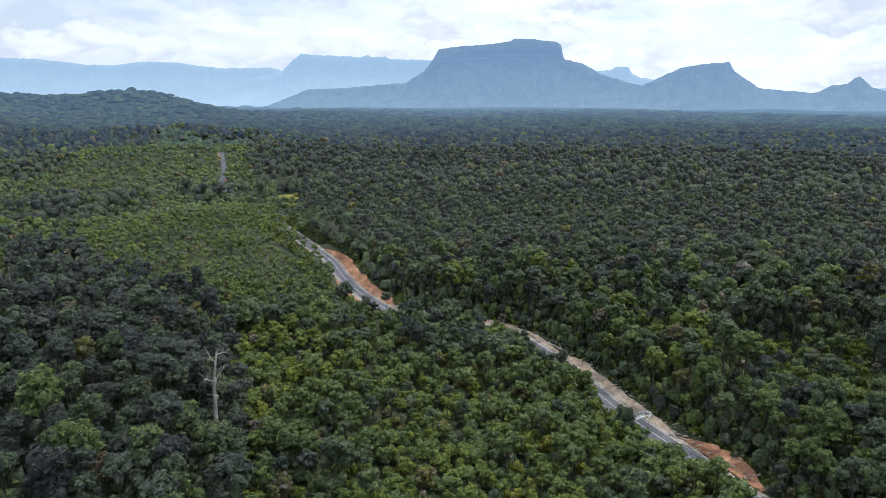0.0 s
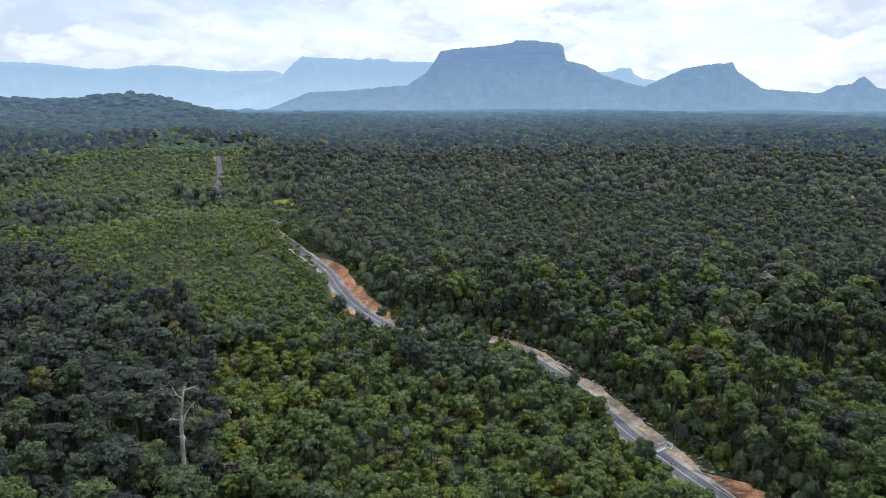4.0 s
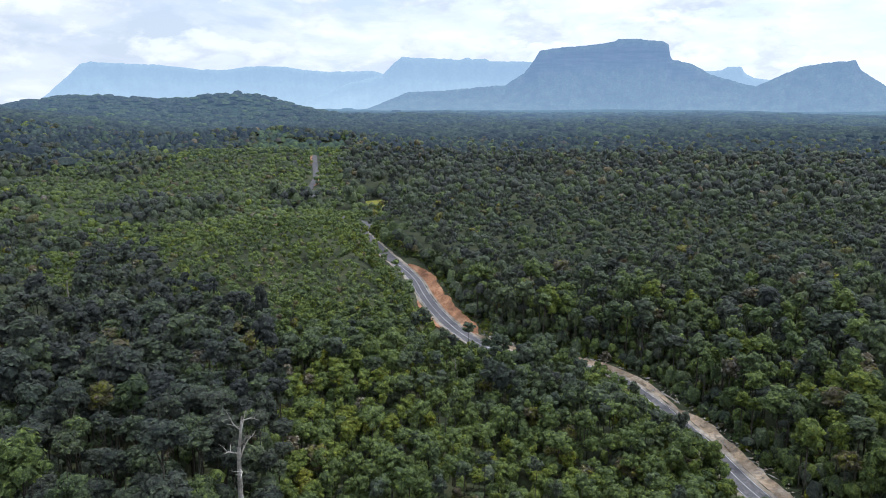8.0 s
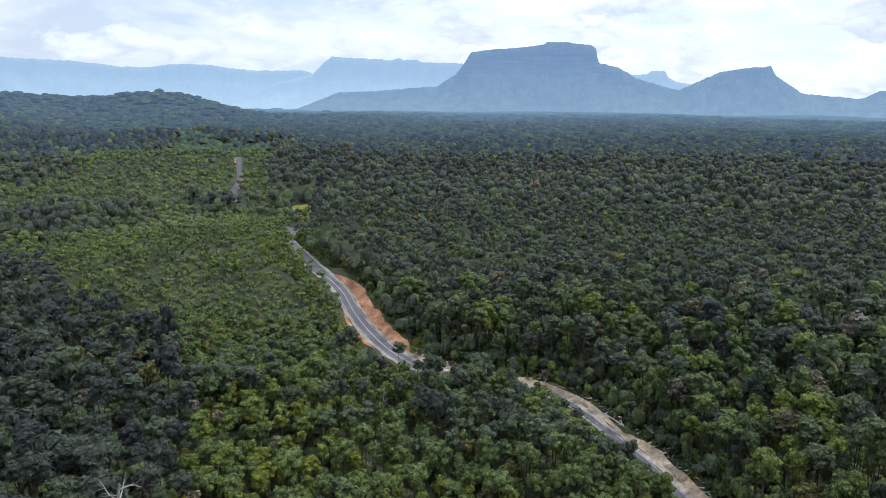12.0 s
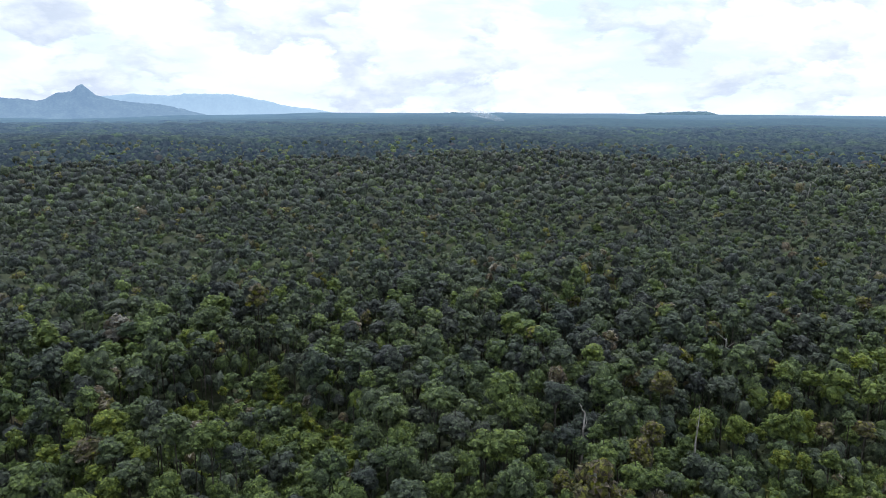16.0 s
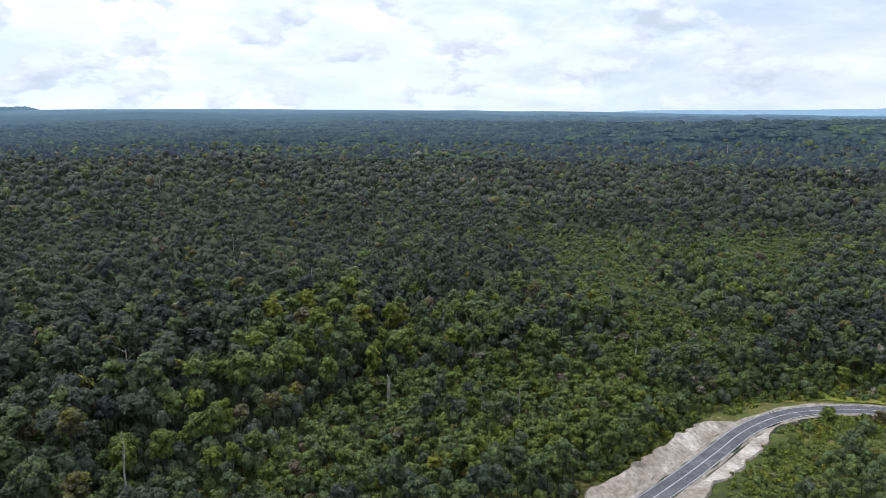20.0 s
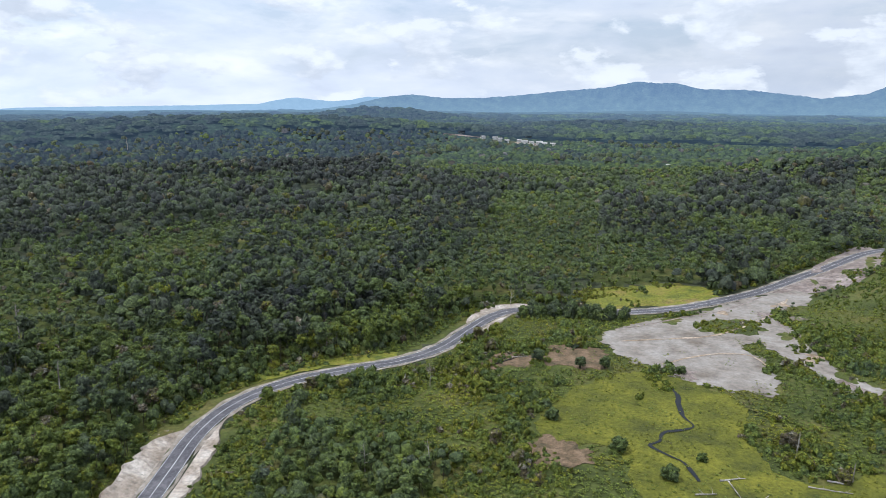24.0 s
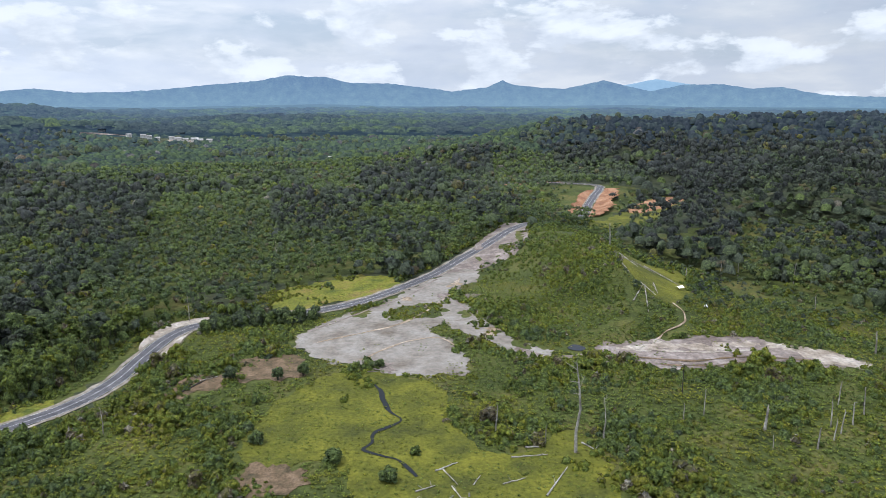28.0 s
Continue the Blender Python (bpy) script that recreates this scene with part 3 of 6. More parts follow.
def empty(name, x, y, z):
    ob = new(name)
    ob.location = (x, y, z)
    ob.empty_display_size = 0.5
    return ob

# ---- large structure: ground, far land, mountains ----
CENTRE = (15.0, 50.0)


def build_ground():
    radii = np.concatenate([np.arange(0, 60, 6), 60 * 1.0225 ** np.arange(0, 200)])
    radii = np.append(radii[radii < 4880], 4900)
    n = 380
    a = np.linspace(0, 2 * np.pi, n, endpoint=False)
    R, A = np.meshgrid(radii, a, indexing="ij")
    x, y = CENTRE[0] + R * np.sin(A), CENTRE[1] + R * np.cos(A)
    z = height(x, y)
    d = road_near(x, y)[0].reshape(x.shape)
    low = inside(SECOND_N, x, y) | inside(SECOND_S, x, y) | np.any([inside(p, x, y) for p in LIGHT_ZONES], 0)
    z += np.where(low, 2, 15) * np.clip((R - 1400) / 100, 0, 1) * np.clip((d - 20) / 40, 0, 1)      # far ground stands for the lower canopy
    z *= np.clip((4880 - R) / 900, 0, 1)
    east = np.clip((np.degrees(A) - 28) / 18, 0, 1) * np.clip((132 - np.degrees(A)) / 46, 0, 1)
    z += 26 * east * np.clip((R - 1900) / 2700, 0, 1)               # the plain climbs gently to the east
    i, j = np.meshgrid(np.arange(len(radii) - 1), np.arange(n), indexing="ij")
    f = np.stack([i * n + j, i * n + (j + 1) % n, (i + 1) * n + (j + 1) % n, (i + 1) * n + j], -1).reshape(-1, 4)[:, ::-1]
    cx, cy = x[:-1].ravel() + 0.1, y[:-1].ravel() + 0.1
    idx = np.where(inside(SHRUBLAND, cx, cy) | inside(SECOND_S, cx, cy) | inside(SECOND_E, cx, cy) | inside(SECOND_W, cx, cy), 1, 0)
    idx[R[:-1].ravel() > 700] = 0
    # far ground takes the materials with painted haze
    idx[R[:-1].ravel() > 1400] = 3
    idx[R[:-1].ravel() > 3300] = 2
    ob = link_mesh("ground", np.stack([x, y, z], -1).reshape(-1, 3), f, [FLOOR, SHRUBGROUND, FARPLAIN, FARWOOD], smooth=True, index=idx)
    tagged(ob, "wide rolling rainforest ground reaching the horizon", "ground", kind="structure")


build_ground()


def sheet(name, outline, mat, lift, label, category, rough=1.5, seed=1, step=2.0, fill=5.0, holes=(), parent=None):
    """A patch of ground cover with an uneven edge, lying on the ground."""
    from mathutils.geometry import delaunay_2d_cdt
    edge = loop(outline, step, rough, seed)
    lo, hi = edge.min(0), edge.max(0)
    gx, gy = np.meshgrid(np.arange(lo[0], hi[0], fill), np.arange(lo[1], hi[1], fill))
    gx, gy = gx.ravel() + 0.3 * fill * vnoise(gx.ravel(), gy.ravel(), 2), gy.ravel() + 0.3 * fill * vnoise(gx.ravel(), gy.ravel(), 9)
    keep = inside(edge, gx, gy)
    pts = np.vstack([edge, np.stack([gx[keep], gy[keep]], -1)])
    n = len(edge)
    v, _, f, *_ = delaunay_2d_cdt([Vector(p) for p in pts], [(i, (i + 1) % n) for i in range(n)], [], 1, 1e-4)
    v = np.array([(p.x, p.y) for p in v])
    f = np.array([t for t in f if len(t) == 3])
    z = height(v[:, 0], v[:, 1]) + lift
    ob = link_mesh(name, np.column_stack([v, z]), f, mat, parent, smooth=True)
    return tagged(ob, label, category, kind="structure")


def strip(name, line, z, half0, half1, mat, lift, parent=None, wobble=0.0, seed=0):
    """A band along a line, from half0 to half1 metres to its right."""
    d = np.gradient(line, axis=0)
    nrm = np.stack([d[:, 1], -d[:, 0]], -1) / np.hypot(*d.T)[:, None]
    w = np.ones(len(line))
    a0 = half0 + wobble * (vnoise(line[:, 0] / 5, line[:, 1] / 5, seed) - 0.5)
    a1 = half1 + wobble * (vnoise(line[:, 0] / 5, line[:, 1] / 5, seed + 3) - 0.5)
    A, B = line + nrm * (a0 * w)[:, None], line + nrm * (a1 * w)[:, None]
    v = np.vstack([np.column_stack([A, z + lift]), np.column_stack([B, z + lift])])
    n = len(line)
    i = np.arange(n - 1)
    return link_mesh(name, v, np.stack([i, i + n, i + n + 1, i + 1], -1), mat, parent, smooth=True)


def road_between(y0, y1, step=2.0):
    """The stretch of the road from y0 (north) down to y1."""
    line = spline(ROAD_NORTH + ROAD_SOUTH, step)
    sel = line[(line[:, 1] <= y0) & (line[:, 1] >= y1)]
    k = road_near(sel[:, 0], sel[:, 1])[1]
    z = ROAD_Z[k]
    z = np.convolve(np.pad(z, 4, mode="edge"), np.ones(9) / 9, "valid")
    return sel, z


def build_road():
    line, z = road_between(1300, -1150)
    road = strip("road", line, z, -3.2, 3.2, ASPHALT, 0.32)
    tagged(road, "two-lane grey asphalt road winding through forest", "road", kind="structure")
    mid, mz = road_between(560, -700)
    strip("shoulder", mid, mz, -4.9, -3.15, SHOULDER, 0.26, road, 1.6, 1)
    strip("shoulder", mid, mz, 3.15, 4.5, SHOULDER, 0.26, road, 1.6, 2)
    near, nz = road_between(440, -660)
    strip("edge_line", near, nz, -3.0, -2.89, PAINT, 0.335, road)
    strip("edge_line", near, nz, 2.89, 3.0, PAINT, 0.335, road)
    strip("centre_line", near, nz, -0.07, 0.07, PAINT, 0.335, road)
    return road


build_road()


def bank(name, y0, y1, side, o0, o1, rise, mat, label, seed, taper=14.0):
    """A cut slope or spoil strip beside the road, rough and uneven, fading out at both ends."""
    line, z = road_between(y0, y1, 1.6)
    d = np.gradient(line, axis=0)
    nrm = np.stack([d[:, 1], -d[:, 0]], -1) / np.hypot(*d.T)[:, None] * side
    s = np.concatenate([[0], np.cumsum(np.hypot(*np.diff(line, axis=0).T))])
    fade = np.clip(np.minimum(s, s[-1] - s) / taper, 0.04, 1) ** 0.6
    m = 11
    v = []
    for k in range(m):
        t = k / (m - 1)
        edge = 0.75 + 0.5 * vnoise(line[:, 0] / 9, line[:, 1] / 9, seed) + 0.35 * (vnoise(line[:, 0] / 2.2, line[:, 1] / 2.2, seed + 1) - 0.5)
        off = o0 + (o1 - o0) * t * fade * edge
        p = line + nrm * off[:, None]
        lump = (vnoise(p[:, 0] / 2.6, p[:, 1] / 2.6, seed + 2) - 0.4) * 0.9 + (vnoise(p[:, 0] / 7, p[:, 1] / 7, seed + 4) - 0.5) * 1.2
        up = rise * fade * (t ** 1.3) * (0.7 + 0.6 * vnoise(line[:, 0] / 12, line[:, 1] / 12, seed + 6)) + lump * min(1, 4 * t) * min(1.0, 0.25 + rise / 4)
        ground = height(p[:, 0], p[:, 1])
        v.append(np.column_stack([p, np.maximum(ground, z) + 0.28 + np.maximum(up, -0.1) - (0.9 if k == m - 1 else 0)]))
    v = np.vstack(v)
    n = len(line)
    i, j = np.meshgrid(np.arange(m - 1), np.arange(n - 1), indexing="ij")
    f = np.stack([i * n + j, (i + 1) * n + j, (i + 1) * n + j + 1, i * n + j + 1], -1).reshape(-1, 4)
    ob = link_mesh(name, v, f, mat, smooth=False)
    return tagged(ob, label, "embankment", kind="structure")


# side +1 is to the right of the way south, that is west; -1 is east
bank("clay_bank", 430, 326, -1, 4.6, 9.5, 2.4, ORANGE, "bare orange clay cut bank beside the asphalt road", 11)
bank("clay_bank", 380, 336, 1, 4.8, 7.5, 0.3, ORANGE, "bare orange clay verge beside the asphalt road", 12)
bank("sand_bank", 330, 262, -1, 4.8, 6.8, 0.9, TAN, "pale sandy verge with loose spoil beside the road", 13)
bank("sand_bank", 266, 196, -1, 4.8, 8.2, 1.2, TAN, "pale sandy verge with loose spoil beside the road", 14)
bank("clay_bank", 196, 166, -1, 5.0, 13, 1.6, ORANGE, "orange and sandy spoil heap beside the road", 15)
bank("sand_bank", 30, -62, -1, 4.6, 11.5, 2.2, SAND, "whitish eroded sand cut bank beside the road", 17)
bank("sand_bank", 20, -66, 1, 4.6, 9.0, 0.5, SAND, "whitish sandy verge beside the road", 18)
bank("sand_bank", -190, -226, -1, 4.6, 9, 0.8, SAND, "pale sandy cut beside the road bend", 19)
bank("sand_bank", -168, -214, 1, 4.6, 8, 0.3, SAND, "pale sandy verge beside the road bend", 20)
bank("clay_bank", -486, -612, 1, 4.6, 20, 3.5, ORANGE, "bare orange clay slope where the road cuts a hill", 21)
bank("clay_bank", -484, -600, -1, 4.6, 12, 2.2, ORANGE, "bare orange clay slope where the road cuts a hill", 22)
bank("clay_bank", 990, 890, 1, 3.0, 6.5, 0.4, ORANGE, "bare orange earth beside the distant road", 23)
bank("clay_bank", 840, 775, -1, 3.0, 6.0, 0.4, ORANGE, "bare orange earth beside the distant road", 24)

sheet("pavement", PAD, GRAVEL, 0.20, "wide bare grey gravel yard beside the road", "gravel yard", 5.0, 31, 1.0)
sheet("earth_patch", PAD_TIP, MUD, 0.16, "bare pinkish earth at the narrow end of the gravel yard", "bare earth", 2.0, 32)
sheet("grass_patch", PAD_ISLAND, SHRUBGROUND, 0.26, "low grass island in the gravel yard", "grass", 6.0, 33, 1.0)
for k, (cx, cy, r) in enumerate([(78, -238, 4), (58, -260, 3), (40, -262, 4), (31, -236, 4), (22, -214, 3), (58, -175, 4), (8, -200, 3), (36, -285, 4), (28, -262, 3)]):
    ring = [(cx + r * (0.7 + 0.6 * vnoise(k, i, 8)) * math.cos(i * 0.9), cy + 1.3 * r * (0.7 + 0.6 * vnoise(i, k, 9)) * math.sin(i * 0.9)) for i in range(7)]
    sheet("yard_patch", ring, (SHRUBGROUND, TAN, MUD)[k % 3], 0.24 + 0.01 * (k % 3), ("low weeds", "tan soil", "damp mud")[k % 3] + " patch on the gravel yard", "ground patch", 6.0, 80 + k, 0.7, 3.0)
sheet("mudflat", MUDFLAT, MUD, 0.18, "bare pinkish mud flat with pale sand streaks", "bare earth", 7.0, 34, 1.5)
sheet("sandbar", SANDBAR, SAND, 0.26, "white sand spread over the mud flat", "sand", 5.0, 35, 1.0)
sheet("sandbar", SANDBAR_2, SAND, 0.26, "pale sand streak on the mud flat", "sand", 6.0, 36, 1.0)
sheet("meadow", MEADOW, GRASS, 0.14, "bright green wet grass meadow", "grass", 3.0, 37)
sheet("dry_field", DRYFIELD, YELLOWGRASS, 0.16, "yellow-green grass field beside the road", "grass", 7.0, 38)
sheet("earth_patch", BROWN_1, BROWN, 0.18, "freshly cleared brown soil patch", "bare earth", 6.0, 39, 1.0)
sheet("earth_patch", BROWN_2, BROWN, 0.18, "freshly cleared brown soil patch with slash", "bare earth", 6.0, 40, 1.0)
sheet("earth_patch", BROWN_3, BROWN, 0.18, "cleared brown soil patch in shrubs", "bare earth", 6.0, 41, 1.0)
sheet("hill_clearing", SLOPE_CLEARING, GRASS, 0.22, "grassy clearing on a slope with felled trunks", "grass", 2.5, 42)
sheet("grass_hill", GRASS_HILL, SHRUBGROUND, 0.18, "grass and low shrubs on a rounded hill", "grass", 4.0, 43)
sheet("forest_clearing", CLEARING_N, YELLOWGRASS, 0.3, "pale grassy clearing in the distant forest", "grass", 4.0, 44, 3)
sheet("earth_patch", RED_N, BROWN, 0.3, "reddish bare earth in the distance", "bare earth", 3.0, 45, 3)


VERGE = [(196, -84), (201, -92), (196, -110), (186, -124), (176, -136), (166, -146), (163, -138), (176, -126), (188, -108), (193, -94)]
sheet("verge_grass", VERGE, YELLOWGRASS, 0.2, "yellow-green grass verge along the road bend", "grass", 2.0, 58, 1.5)
sheet("cleared_strip", [(735, -1200), (700, -1216), (650, -1228), (648, -1240), (690, -1246), (740, -1232)], MUD, 1.2, "pale bare ground at the edge of a far village", "bare earth", 6.0, 59, 4, 14)
sheet("cleared_strip", [(560, -1195), (520, -1190), (486, -1196), (480, -1212), (520, -1222), (560, -1212)], SAND, 1.2, "pale bare ground round far buildings", "bare earth", 6.0, 60, 4, 14)


def ribbon(name, pts, half, mat, lift, label, category, wobble=1.0, seed=0):
    line = spline(pts, 1.2)
    z = height(line[:, 0], line[:, 1])
    ob = strip(name, line, z, -half, half, mat, lift, None, wobble, seed)
    return tagged(ob, label, category, kind="structure")


ribbon("creek", [(66, -166), (60, -157), (58, -150), (55, -141), (51, -135), (58, -127), (58, -121), (60, -117), (54, -114), (49, -112), (44, -104)], 0.55, WATER, 0.30,
       "narrow dark creek winding through the meadow", "stream", 1.1, 51)
ribbon("dirt_track", [(-26, -198), (-14, -190), (0, -188), (12, -196)], 1.6, MUD, 0.30, "bare dirt track between the yard and the mud flat", "track", 1.2, 52)
ribbon("dirt_track", [(-45, -204), (-50, -212), (-60, -222), (-64, -236), (-62, -246)], 0.4, TAN, 0.50, "narrow footpath up the slope", "track", 0.8, 53)
ribbon("dirt_track", [(-10, -682), (-40, -690), (-70, -700)], 4, ORANGE, 0.4, "short orange dirt track on a far slope", "track", 2.0, 54)
sheet("grass_bank", CUT_BANK, GRASS, 0.4, "grassy bank below bare orange clay", "grass", 5.0, 62, 3)
sheet("clay_patch", CLAY_S, ORANGE, 0.6, "bare orange clay beside a grassy bank", "bare earth", 5.0, 55, 1.5)
for k, pts in enumerate([[(90, -200), (72, -212), (56, -226), (40, -262), (34, -296)], [(96, -212), (76, -240), (60, -262), (46, -294)], [(70, -182), (56, -200), (42, -206), (34, -196)], [(36, -226), (28, -232), (34, -250), (40, -268)]]):
    ribbon("wheel_track", pts, 0.45, (TAN, MUD)[k % 2], 0.27, "faint brown wheel track across the gravel yard", "track", 0.9, 70 + k)
for k, pts in enumerate([[(-24, -190), (-50, -184), (-74, -188), (-98, -186)], [(-30, -196), (-56, -192), (-80, -195)], [(-40, -180), (-60, -180), (-82, -186)]]):
    ribbon("mud_streak", pts, 0.7, (BROWN, SAND, BROWN)[k], 0.31, "washed streak along the bare mud flat", "bare earth", 1.3, 75 + k)
POND, _t, _b = material("still_water", 0.25, 0.12)
_b.inputs["Base Color"].default_value = (0.012, 0.014, 0.018, 1)
sheet("pond", [(-8, -197), (-11, -200), (-15, -198), (-15, -195), (-11, -194)], POND, 0.30, "small dark pond among shrubs", "pond", 0.8, 56, 1.0, 3.0)
sheet("earth_patch", [(132, -1150), (95, -1120), (60, -1080), (90, -1060), (125, -1095)], BROWN, 2.5, "reddish bare earth on a far hill", "bare earth", 5.0, 57, 5, 15)


def profile_at(prof, u):
    a = np.array(prof, float)
    return np.interp(u, a[:, 0], a[:, 1])


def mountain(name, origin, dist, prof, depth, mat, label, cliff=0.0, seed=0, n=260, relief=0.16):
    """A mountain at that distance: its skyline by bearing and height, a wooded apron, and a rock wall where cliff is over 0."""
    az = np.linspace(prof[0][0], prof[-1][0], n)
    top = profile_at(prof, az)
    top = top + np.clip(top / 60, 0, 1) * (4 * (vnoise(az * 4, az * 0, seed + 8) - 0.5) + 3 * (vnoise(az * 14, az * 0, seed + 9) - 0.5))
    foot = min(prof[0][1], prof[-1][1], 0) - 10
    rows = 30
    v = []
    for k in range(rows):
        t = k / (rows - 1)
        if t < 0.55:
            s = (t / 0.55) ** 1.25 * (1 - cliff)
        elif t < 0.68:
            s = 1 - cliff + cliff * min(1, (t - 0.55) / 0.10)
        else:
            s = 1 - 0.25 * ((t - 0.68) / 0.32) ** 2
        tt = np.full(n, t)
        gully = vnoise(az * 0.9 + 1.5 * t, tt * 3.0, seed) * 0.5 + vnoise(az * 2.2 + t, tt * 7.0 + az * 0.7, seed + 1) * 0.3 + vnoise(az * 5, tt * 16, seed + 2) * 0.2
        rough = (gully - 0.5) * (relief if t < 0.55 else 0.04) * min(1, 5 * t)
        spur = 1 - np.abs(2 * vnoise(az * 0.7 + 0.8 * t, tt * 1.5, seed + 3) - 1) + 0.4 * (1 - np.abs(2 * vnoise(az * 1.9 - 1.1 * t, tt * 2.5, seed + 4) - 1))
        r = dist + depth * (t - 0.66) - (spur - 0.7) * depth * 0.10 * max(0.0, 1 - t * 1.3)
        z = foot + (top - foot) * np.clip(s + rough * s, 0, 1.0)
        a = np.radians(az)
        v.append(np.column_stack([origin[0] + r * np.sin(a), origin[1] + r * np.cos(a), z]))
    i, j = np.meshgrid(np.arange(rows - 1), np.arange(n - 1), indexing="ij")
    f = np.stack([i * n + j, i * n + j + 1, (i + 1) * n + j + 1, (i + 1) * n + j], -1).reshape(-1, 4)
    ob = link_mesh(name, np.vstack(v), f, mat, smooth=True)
    return tagged(ob, label, "mountain", kind="structure")


NO, EO, SO = (1, 16), (0, 80), (30, 68)
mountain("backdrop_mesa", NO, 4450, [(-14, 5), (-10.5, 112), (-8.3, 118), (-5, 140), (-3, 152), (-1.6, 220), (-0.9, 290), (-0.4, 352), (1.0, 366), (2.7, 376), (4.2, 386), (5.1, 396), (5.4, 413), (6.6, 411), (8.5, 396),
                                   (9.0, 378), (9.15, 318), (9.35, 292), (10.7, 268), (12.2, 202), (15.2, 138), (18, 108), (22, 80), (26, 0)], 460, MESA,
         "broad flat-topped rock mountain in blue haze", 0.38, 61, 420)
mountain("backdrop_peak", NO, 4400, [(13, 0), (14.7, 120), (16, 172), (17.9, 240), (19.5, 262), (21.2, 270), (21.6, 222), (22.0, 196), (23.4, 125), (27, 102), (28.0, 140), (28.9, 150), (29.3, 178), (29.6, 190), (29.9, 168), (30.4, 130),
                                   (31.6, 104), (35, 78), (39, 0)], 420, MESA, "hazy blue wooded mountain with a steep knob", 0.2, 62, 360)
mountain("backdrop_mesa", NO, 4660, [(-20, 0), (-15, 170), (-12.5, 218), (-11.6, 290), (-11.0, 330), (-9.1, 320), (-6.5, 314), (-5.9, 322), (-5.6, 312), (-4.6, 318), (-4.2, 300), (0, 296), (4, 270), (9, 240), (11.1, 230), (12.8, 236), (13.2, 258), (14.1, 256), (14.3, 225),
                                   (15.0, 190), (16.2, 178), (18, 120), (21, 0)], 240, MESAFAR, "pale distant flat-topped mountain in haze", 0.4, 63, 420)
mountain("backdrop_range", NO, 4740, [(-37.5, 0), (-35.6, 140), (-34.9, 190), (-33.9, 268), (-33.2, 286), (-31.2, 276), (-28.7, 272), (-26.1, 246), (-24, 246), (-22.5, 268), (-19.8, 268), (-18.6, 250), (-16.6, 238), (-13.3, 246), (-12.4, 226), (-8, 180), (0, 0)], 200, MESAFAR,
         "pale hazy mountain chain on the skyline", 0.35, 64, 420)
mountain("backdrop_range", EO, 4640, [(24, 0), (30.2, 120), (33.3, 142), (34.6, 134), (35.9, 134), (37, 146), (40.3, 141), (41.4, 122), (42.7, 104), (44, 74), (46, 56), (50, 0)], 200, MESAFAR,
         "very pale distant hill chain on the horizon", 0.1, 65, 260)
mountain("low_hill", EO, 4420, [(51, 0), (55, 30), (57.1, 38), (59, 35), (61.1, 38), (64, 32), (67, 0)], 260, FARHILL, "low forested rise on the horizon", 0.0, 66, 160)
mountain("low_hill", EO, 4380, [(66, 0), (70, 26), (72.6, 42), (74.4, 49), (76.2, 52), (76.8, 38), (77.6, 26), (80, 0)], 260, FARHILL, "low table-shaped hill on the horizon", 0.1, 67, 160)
mountain("hazy_blue_range", SO, 4430, [(140, 0), (144, 40), (147, 92), (149, 104), (151.4, 86), (153.9, 84), (156.1, 94), (161.7, 134), (164, 150), (166.3, 183), (167.6, 174), (169.2, 172), (170.8, 138), (174, 136), (175.4, 122), (177.1, 108),
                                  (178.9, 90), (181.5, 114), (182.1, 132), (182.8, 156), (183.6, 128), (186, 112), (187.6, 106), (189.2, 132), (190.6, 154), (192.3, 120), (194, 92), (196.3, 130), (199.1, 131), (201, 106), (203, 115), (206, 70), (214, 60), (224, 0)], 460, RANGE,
         "forested mountain ridge with a pointed knob in blue haze", 0.0, 68, 460, 0.55)
mountain("hazy_pale_range", SO, 4720, [(117, 0), (121, 24), (131.8, 34), (137.2, 44), (138.4, 66), (139.6, 83), (141.4, 71), (142.5, 62), (143.9, 66), (145.4, 89), (147.2, 84), (149, 70), (156, 40), (182, 60), (190, 100), (192.5, 134), (194.3, 166), (196, 142), (198, 120), (206, 70), (212, 0)], 200, RANGEFAR,
         "far mountain range on the skyline in pale blue haze", 0.0, 69, 360)

# ---- vegetation ----


def icosphere(level=0):
    p = (1 + 5 ** 0.5) / 2
    v = np.array([(-1, p, 0), (1, p, 0), (-1, -p, 0), (1, -p, 0), (0, -1, p), (0, 1, p), (0, -1, -p), (0, 1, -p), (p, 0, -1), (p, 0, 1), (-p, 0, -1), (-p, 0, 1)], float)
    f = [(0, 11, 5), (0, 5, 1), (0, 1, 7), (0, 7, 10), (0, 10, 11), (1, 5, 9), (5, 11, 4), (11, 10, 2), (10, 7, 6), (7, 1, 8),
         (3, 9, 4), (3, 4, 2), (3, 2, 6), (3, 6, 8), (3, 8, 9), (4, 9, 5), (2, 4, 11), (6, 2, 10), (8, 6, 7), (9, 8, 1)]
    v = [q / np.linalg.norm(q) for q in v]
    for _ in range(level):
        mid, g = {}, []

        def half(i, j):
            k = (min(i, j), max(i, j))
            if k not in mid:
                q = v[i] + v[j]
                v.append(q / np.linalg.norm(q))
                mid[k] = len(v) - 1
            return mid[k]
        for i, j, k in f:
            ij, jk, ki = half(i, j), half(j, k), half(k, i)
            g += [(i, ij, ki), (j, jk, ij), (k, ki, jk), (ij, jk, ki)]
        f = g
    return np.array(v), np.array(f)


